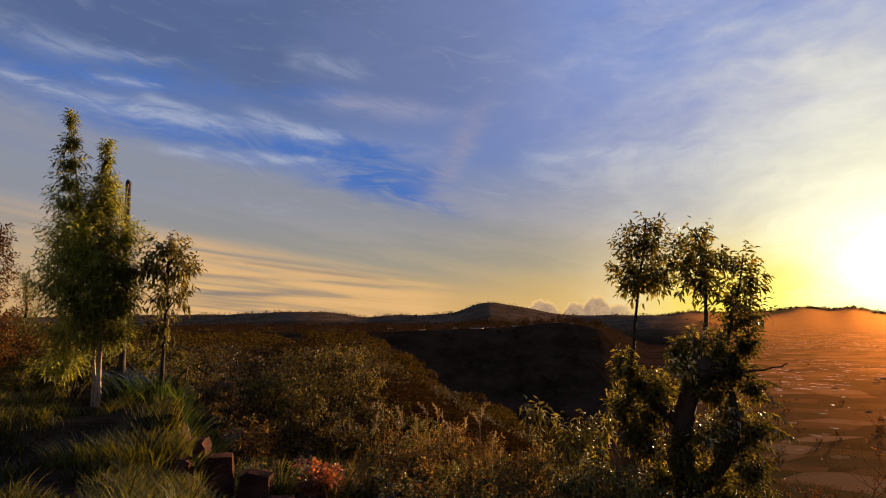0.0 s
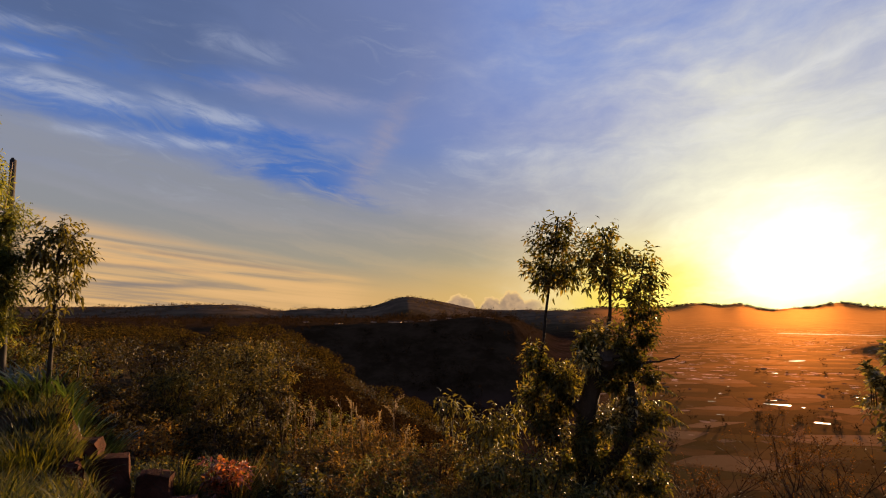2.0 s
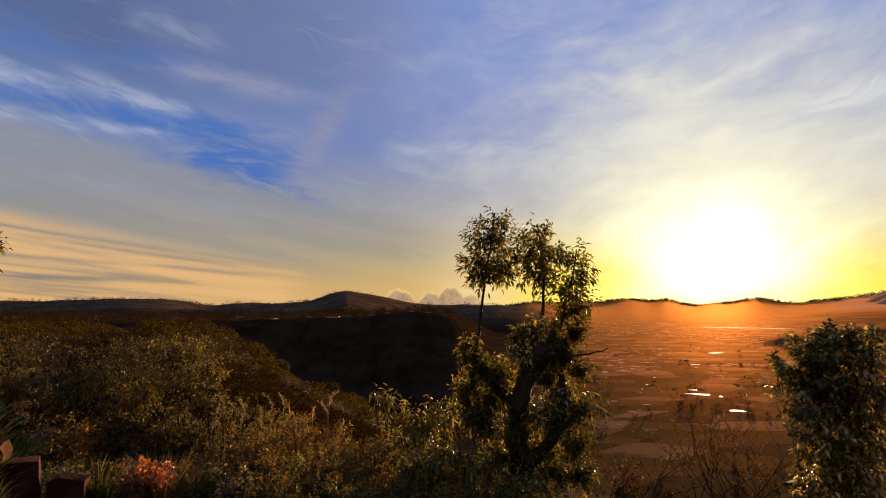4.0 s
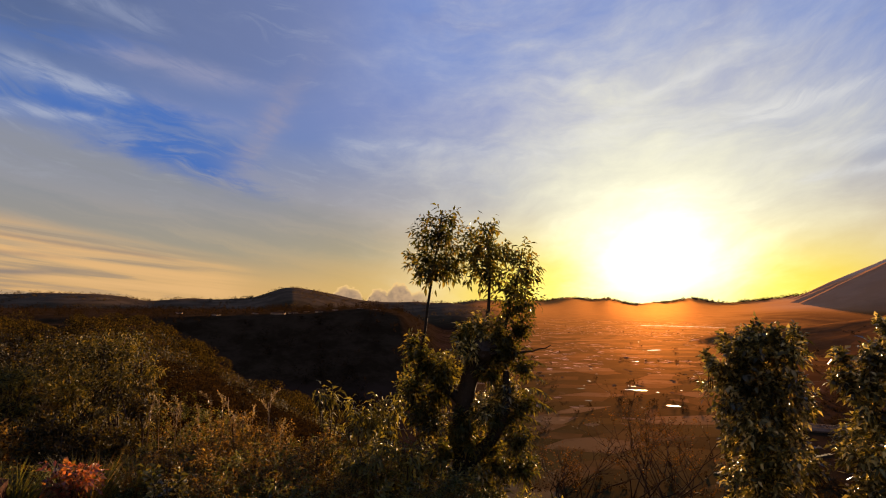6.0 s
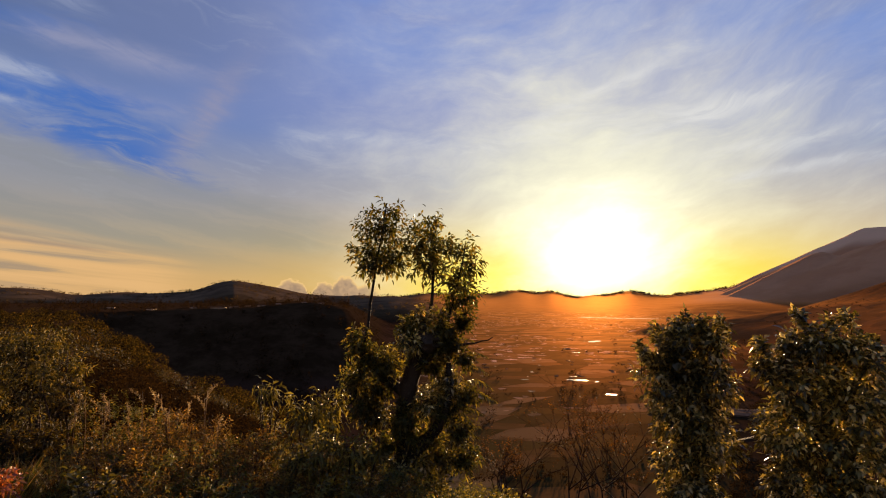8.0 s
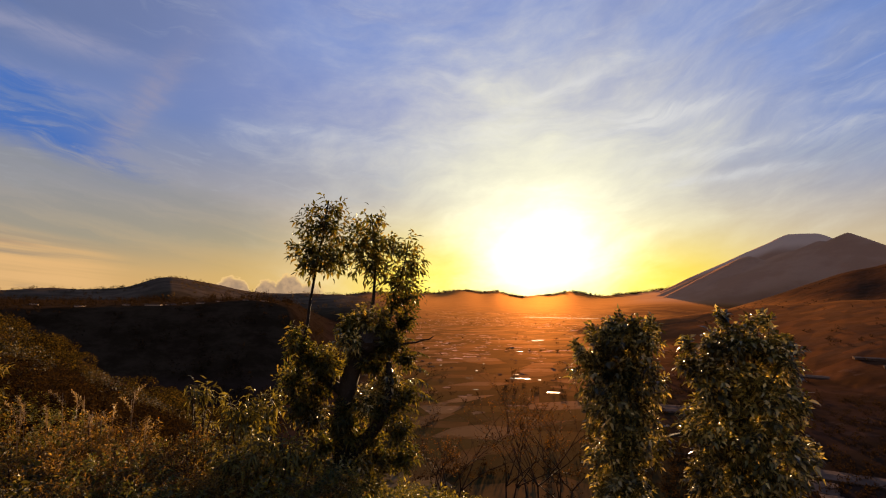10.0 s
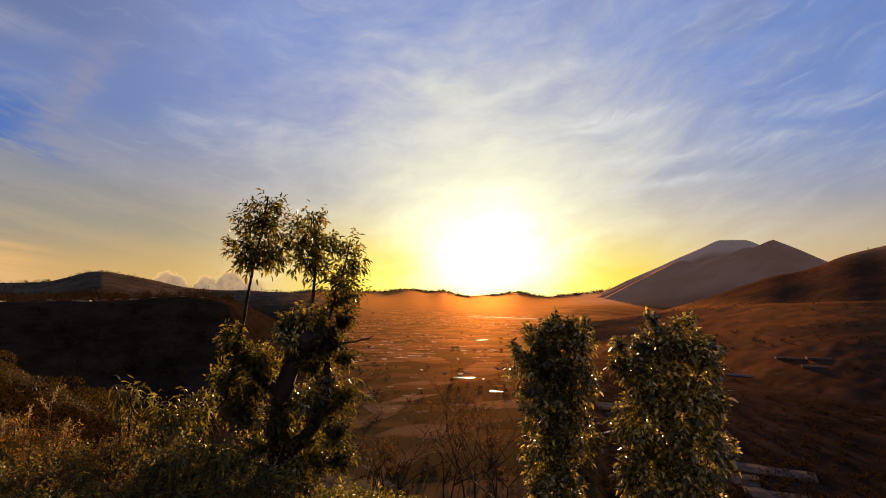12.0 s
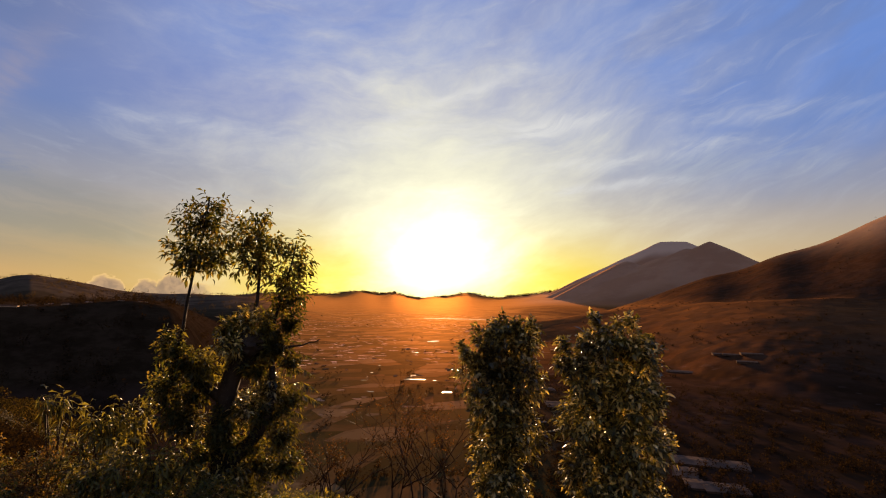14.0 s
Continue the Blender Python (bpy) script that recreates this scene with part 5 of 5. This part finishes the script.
for k, (x, y, r, n, long) in enumerate([(-3.45, 8.0, 0.2, 110, 0.45), (-2.95, 7.85, 0.25, 140, 0.4), (-2.35, 7.5, 0.3, 150, 0.4), (-3.0, 8.75, 0.2, 90, 0.5), (-2.75, 7.1, 0.3, 130, 0.35)]):
    grass_clump("dark_weed_clump", "dark weeds growing between the stone steps", x, y, r, n, long, L_SCRUB, 215 + k, 0.022, 0.7)


# ---- bare and thin trees on the slope ----
def bare_tree(x, y, top, seed, leaves, label):
    rng, rs = random.Random(seed), np.random.RandomState(seed)
    z = floor_at(x, y)
    ob = thing("bare_tree", (x, y, z), label, "tree", "thin half-bare trees")
    ends = []
    h = top - z

    def fork(p, d, length, r, depth):
        q = p + d * length
        bend = p + d * length * 0.5 + Vector((rng.uniform(-1, 1), rng.uniform(-1, 1), 0)) * length * 0.06
        name = ("trunk", "branch", "twig", "twig", "twig")[depth]
        v, f = tube(curve_points([p, bend, q], 5, rng), [r * (1 - 0.1 * i) for i in range(5)], 5)
        groups[min(depth, 2)].append((v, f))
        if depth >= 2:
            ends.append((q, d))
        if depth < 4:
            for _ in range(rng.choice((2, 3)) if depth else 3):
                n = (d + Vector((rng.uniform(-1, 1), rng.uniform(-1, 1), rng.uniform(-0.3, 0.6))) * 0.95).normalized()
                fork(q, n, length * rng.uniform(0.55, 0.8), r * 0.58, depth + 1)

    groups = ([], [], [])
    for s in range(2):
        d = Vector((rng.uniform(-0.3, 0.3), rng.uniform(-0.3, 0.3), 1)).normalized()
        fork(Vector((x + rng.uniform(-0.15, 0.15), y + rng.uniform(-0.15, 0.15), z - 0.1)), d, h * 0.36, 0.03, 0)
    for v, f in groups[0]:
        part("trunk", solid("trunk", v, f, TWIG, True), ob)
    for v, f in groups[1]:
        part("branch", solid("branch", v, f, TWIG, True), ob)
    V, F = [], []
    for v, f in groups[2]:
        F += [tuple(i + len(V) for i in face) for face in f]
        V += v
    part("twig_mass", solid("twig_mass", V, F, TWIG, True), ob, kind="stuff")
    if leaves:
        pick = rng.sample(ends, min(leaves, len(ends)))
        v, f = sprigs(np.array([tuple(p) for p, d in pick]), np.array([tuple(d) for p, d in pick]), 8, 0.22, 0.06, 0.024, rs)
        part("foliage", sheet("foliage", v, f, L_DUSK), ob, "sparse rusty leaves")


THIN = "thin half-bare tree with rusty sparse leaves"
for k, (x, y, top, n) in enumerate([(9.25, 10.6, 0.05, 600), (8.55, 10.9, -0.45, 450), (7.5, 11.8, -0.9, 30), (7.0, 11.0, -1.3, 120), (9.7, 9.9, -0.3, 500)]):
    bare_tree(x, y, top, 400 + k, n, THIN)


# ---- the far end of the meadow ----
def post():
    rng = random.Random(9)
    z = floor_at(-5.9, 10.45)
    ob = thing("wooden_post", (-5.9, 10.45, z), "dark weathered wooden post leaning slightly behind the bamboo", "post")
    limb("shaft", [(-5.86, 10.47, z - 0.3), (-5.89, 10.46, 0.96), (-5.97, 10.41, 4.17)], 0.065, 0.05, POST_WOOD, ob, rng, 12, 0.008, 9)
    limb("stub", [(-5.96, 10.41, 4.05), (-5.97, 10.40, 4.14), (-5.975, 10.40, 4.2)], 0.034, 0.026, POST_WOOD, ob, rng, 4, 0.004, 6)


post()


def slim_tree(name, label, x, y, lobes, mat, seed, n, leaf, wide):
    rng = random.Random(seed)
    z = floor_at(x, y)
    ob = thing(name, (x, y, z), label, "tree")
    limb("trunk", [(x, y, z - 0.1), (x, y, (z + lobes[0][2]) / 2), (lobes[0][0], lobes[0][1], lobes[0][2] + lobes[0][4] * 0.8)], 0.06, 0.012, BARK, ob, rng, 8, 0.02, 6)
    for k, lobe in enumerate(lobes):
        crown("crown", [lobe], int(n * lobe[3] * lobe[4]) + 20, 9, 0.24, leaf, leaf * wide, mat, ob, seed + k, 0.2, lift=0.6)


slim_tree("column_tree", "dark reddish slender tree at the meadow edge", -8.7, 10.97, [(-8.73, 10.95, 3.07, 0.3, 0.45), (-8.73, 10.95, 2.51, 0.42, 0.6), (-8.67, 10.99, 1.74, 0.48, 0.75), (-8.67, 10.99, 0.98, 0.6, 0.6)], L_DUSK, 500, 260, 0.08, 0.35)
slim_tree("small_conifer", "small dark pointed tree behind the meadow", -9.5, 12.87, [(-9.55, 12.83, 2.3, 0.22, 0.4), (-9.5, 12.87, 1.8, 0.4, 0.45), (-9.5, 12.87, 1.3, 0.55, 0.45)], L_SCRUB, 510, 300, 0.07, 0.3)
for k, (x, y, z, r, mat) in enumerate([(-8.2, 12.2, 0.75, 0.7, L_DUSK), (-9.3, 12.2, 0.9, 0.8, L_DUSK), (-7.3, 12.6, 0.7, 0.65, L_DUSK), (-6.5, 11.9, 0.65, 0.7, L_SCRUB), (-7.4, 10.9, 0.55, 0.45, L_GRASS), (-8.3, 11.0, 0.5, 0.5, L_GRASS), (-5.2, 11.3, 0.55, 0.6, L_SCRUB), (-6.6, 10.2, 0.75, 0.6, L_SCRUB)]):
    shrub("meadow_bush", "warm-lit brown and olive bush behind the meadow", "bush", x, y, z, r, mat, 520 + k, 0.08, group="bushes behind the meadow")


def block(w, d, h, rng, rough=0.02):
    """A worn block of stone, bevelled and uneven."""
    bm = bmesh.new()
    bmesh.ops.create_cube(bm, size=1.0)
    bmesh.ops.scale(bm, vec=(w, d, h), verts=bm.verts)
    bmesh.ops.subdivide_edges(bm, edges=list(bm.edges), cuts=2, use_grid_fill=True)
    for v in bm.verts:
        v.co *= 1 - 0.05 * (abs(v.co.x) / w + abs(v.co.y) / d + abs(v.co.z) / h) ** 2
    for v in bm.verts:
        v.co += Vector((rng.uniform(-1, 1), rng.uniform(-1, 1), rng.uniform(-1, 1))) * rough
    return bm


def stone(name, label, category, at, size, turn, seed, group, mat=None):
    rng = random.Random(seed)
    bm = block(*size, rng, 0.026)
    me = bpy.data.meshes.new(name)
    bm.to_mesh(me)
    bm.free()
    me.materials.append(mat or STONE)
    ob = new(name, me)
    ob.matrix_world = pose(*at, rng.uniform(-2, 2), rng.uniform(-2, 2), turn)
    return tagged(ob, label, category, group)


for k, (x, y, z, h) in enumerate([(-3.66, 8.46, -0.09, 0.42), (-3.25, 8.39, -0.30, 0.66), (-2.62, 8.2, -0.48, 0.72), (-2.15, 7.75, -0.72, 0.66)]):
    stone("stone_step", "worn reddish stone step going down from the meadow", "step", (x, y, z - 0.05 - h / 2), (0.46, 0.36, h), 8 + 17 * (k % 2), 600 + k, "stone steps down the bank")
for k in range(12):
    t = k / 11
    x, y = -4.95 + 1.85 * t, 10.25 - 3.3 * t
    stone("kerb_stone", "rough stone along the edge of the meadow path", "stone", (x, y, floor_at(x, y) + 0.02), (0.26, 0.16, 0.2), -50 + 7 * (k % 3), 620 + k, "stones along the path")


# ---- the valley ----
def boxy(x0, x1, y0, y1, z0, z1):
    v = [(x, y, z) for z in (z0, z1) for x, y in ((x0, y0), (x1, y0), (x1, y1), (x0, y1))]
    f = [(0, 3, 2, 1), (4, 5, 6, 7), (0, 1, 5, 4), (1, 2, 6, 5), (2, 3, 7, 6), (3, 0, 4, 7)]
    return v, f


def gable(w, d, z, rise_h, over=0.4, thick=0.15):
    """A pitched roof with thickness, ridge along x."""
    x, y = w / 2 + over, d / 2 + over
    v, f = [], []
    for s in (-1, 1):
        o = len(v)
        v += [(-x, s * y, z), (x, s * y, z), (x, 0, z + rise_h), (-x, 0, z + rise_h), (-x, s * y, z + thick), (x, s * y, z + thick), (x, 0, z + rise_h + thick), (-x, 0, z + rise_h + thick)]
        f += [tuple(o + i for i in q) for q in ((0, 1, 2, 3), (4, 7, 6, 5), (0, 4, 5, 1), (1, 5, 6, 2), (2, 6, 7, 3), (3, 7, 4, 0))]
    return v, f


def local(name, v, f, mat, parent, label=""):
    ob = new(name, solid(name, v, f, mat))
    ob.parent = parent
    if label:
        ob["label"] = label
    return ob


def house(w, d, h, roof_mat, label):
    ob = tagged(new("house"), label, "house", "valley houses")
    local("wall", *boxy(-w / 2, w / 2, -d / 2, d / 2, -1.5, h * 0.6), PLASTER, ob)
    local("roof", *gable(w, d, h * 0.6, d * 0.05), roof_mat, ob)
    for sx in (-0.28, 0.28):
        local("window", *boxy(w * sx - 0.5, w * sx + 0.5, -d / 2 - 0.05, -d / 2 + 0.05, 0.5, 1.1), POST_WOOD, ob, "dark window")
    local("door", *boxy(-0.45, 0.45, -d / 2 - 0.06, -d / 2 + 0.04, 0.0, 1.2), POST_WOOD, ob, "dark door")
    return ob


def greenhouse(length, width, x, y, turn):
    z = floor_at(x, y)
    ob = tagged(new("greenhouse"), "long low shed with a pale plastic roof", "greenhouse", "greenhouses on the valley floor")
    ob.matrix_world = pose(x, y, z, 0, 0, turn)
    width *= 1.5
    local("wall", *boxy(-length / 2, length / 2, -width / 2, width / 2, -1, 0.7), TIN, ob)
    v, f = [], []
    n = 9
    for s in (-1, 1):
        for i in range(n):
            a = math.pi * i / (n - 1)
            v.append((s * (length / 2 + 0.2), -math.cos(a) * (width / 2 + 0.2), 0.7 + (1 - abs(math.cos(a))) * width * 0.03))
    for i in range(n - 1):
        f.append((i, i + 1, n + i + 1, n + i))
    f += [tuple(range(n)), tuple(range(n, 2 * n))[::-1], (0, n, 2 * n - 1, n - 1)]
    local("roof", v, f, FILM, ob, "pale plastic film roof")


for x, y, ln, wd, turn in [(217.5, 95.6, 25, 8, -63), (198.2, 96.2, 8, 9, -63), (191.5, 79.8, 13, 7, -55), (188, 88, 6, 7, -55), (497, 245, 22, 12, -65), (558, 236, 12, 10, -60), (555, 224, 14, 10, -65), (555, 206, 18, 10, -62), (518, 196, 16, 9, -66), (305, 250, 22, 9, -40), (268, 200, 20, 8, -45), (276, 205, 24, 7, -45)]:
    greenhouse(ln, wd, x, y, turn)

HOUSES = [house(7, 5, 2.2, TIN, "small valley house with a pale tin roof"), house(9, 5.5, 2.4, TILE, "small valley house with a brown tiled roof"), house(12, 6, 2.6, TIN, "long valley building with a tin roof")]
rng_house = random.Random(21)
spots = scatter(120, 22, 46, 420, 1800, 22, lambda b, r, x, y, rng: land(np.array(b), np.array(r)) < FLOOR + 4)
spots += [(x, y, floor_at(x, y), 0, 0) for x, y in [(30, 500), (44, 520), (12, 540), (70, 545), (64, 600), (101, 505), (112, 520), (88, 560), (-20, 530), (125, 540), (55, 700), (-60, 640)]]
for k, (x, y, z, b, r) in enumerate(spots):
    m = pose(x, y, z - 0.3, 0, 0, rng_house.uniform(0, 180)) @ Matrix.Scale((rng_house.uniform(1.1, 1.8) if r == 0 else rng_house.uniform(0.35, 0.65)), 4)
    if k < 3:
        HOUSES[k].matrix_world = m
    else:
        copy_thing(HOUSES[rng_house.randrange(3)], m)


def pond(x, y, long, wide, turn, label, seed, mat=None):
    rng = random.Random(seed)
    z = sorted(floor_at(x + a * 0.4 * long, y + c * 0.4 * wide) for a in (-1, 0, 1) for c in (-1, 0, 1))[6] + 0.04
    n = 24
    rim = []
    for i in range(n):
        a = 2 * math.pi * i / n
        k = (abs(math.cos(a)) ** 4 + abs(math.sin(a)) ** 4) ** -0.25 * (1 + rng.uniform(-0.06, 0.06))
        rim.append((k * math.cos(a) * long / 2, k * math.sin(a) * wide / 2, 0.0))
    v = rim + [(px * 1.05, py * 1.05, -2.0) for px, py, _ in rim]
    f = [tuple(range(n))] + [(i, n + i, n + (i + 1) % n, (i + 1) % n) for i in range(n)]
    name = "sand_flat" if mat else "pond"
    ob = new(name, solid(name, v, f, mat or WATER))
    ob.matrix_world = pose(x, y, z, 0, 0, turn)
    tagged(ob, label, "sand" if mat else "water", kind="structure")


for k, (x, y, long, wide, turn) in enumerate([(266, 335, 15, 14, -38), (246, 276, 8, 7, -41), (276, 352, 6, 6, -38), (207, 306, 4, 5, -34), (404, 510, 8, 6, -38), (232, 352, 5, 5, -34)]):
    pond(x, y, long, wide * 0.2, turn, "still pond in the valley shining with sunset light", 700 + k)


# pale patches added for a bright strip of far fields and a road curve
for k, (x, y, long, wide, turn) in enumerate([(1345, 1465, 260, 36, -42), (540, 640, 34, 12, 28)]):
    pond(x, y, long, wide, turn, "pale strip on the valley floor", 720 + k, PALE_GROUND)


def road(points, width, seed):
    rng = random.Random(seed)
    pts = np.array(curve_points([(x, y, 0) for x, y in points], 60, rng, 0.0))
    v, f = [], []
    for i, p in enumerate(pts):
        d = pts[min(i + 1, len(pts) - 1)] - pts[max(i - 1, 0)]
        d = d / np.linalg.norm(d)
        s = np.array([d[1], -d[0], 0]) * width * rng.uniform(0.42, 0.58)
        z = max(floor_at(p[0] + q * s[0], p[1] + q * s[1]) for q in (-1, 0, 1)) + 0.35
        for q in (-1, 1):
            v.append((p[0] + q * s[0], p[1] + q * s[1], z))
        for q in (-1, 1):
            v.append((p[0] + q * s[0] * 1.3, p[1] + q * s[1] * 1.3, z - 1.6))
    for i in range(len(pts) - 1):
        a, b = 4 * i, 4 * i + 4
        f += [(a, a + 1, b + 1, b), (a + 2, a, b, b + 2), (a + 1, a + 3, b + 3, b + 1)]
    tagged(new("road", solid("road", v, f, DUST)), "pale dirt road winding along the valley floor", "road", kind="structure")


road([(160, 160), (210, 165), (260, 170), (330, 190)], 1.8, 3)
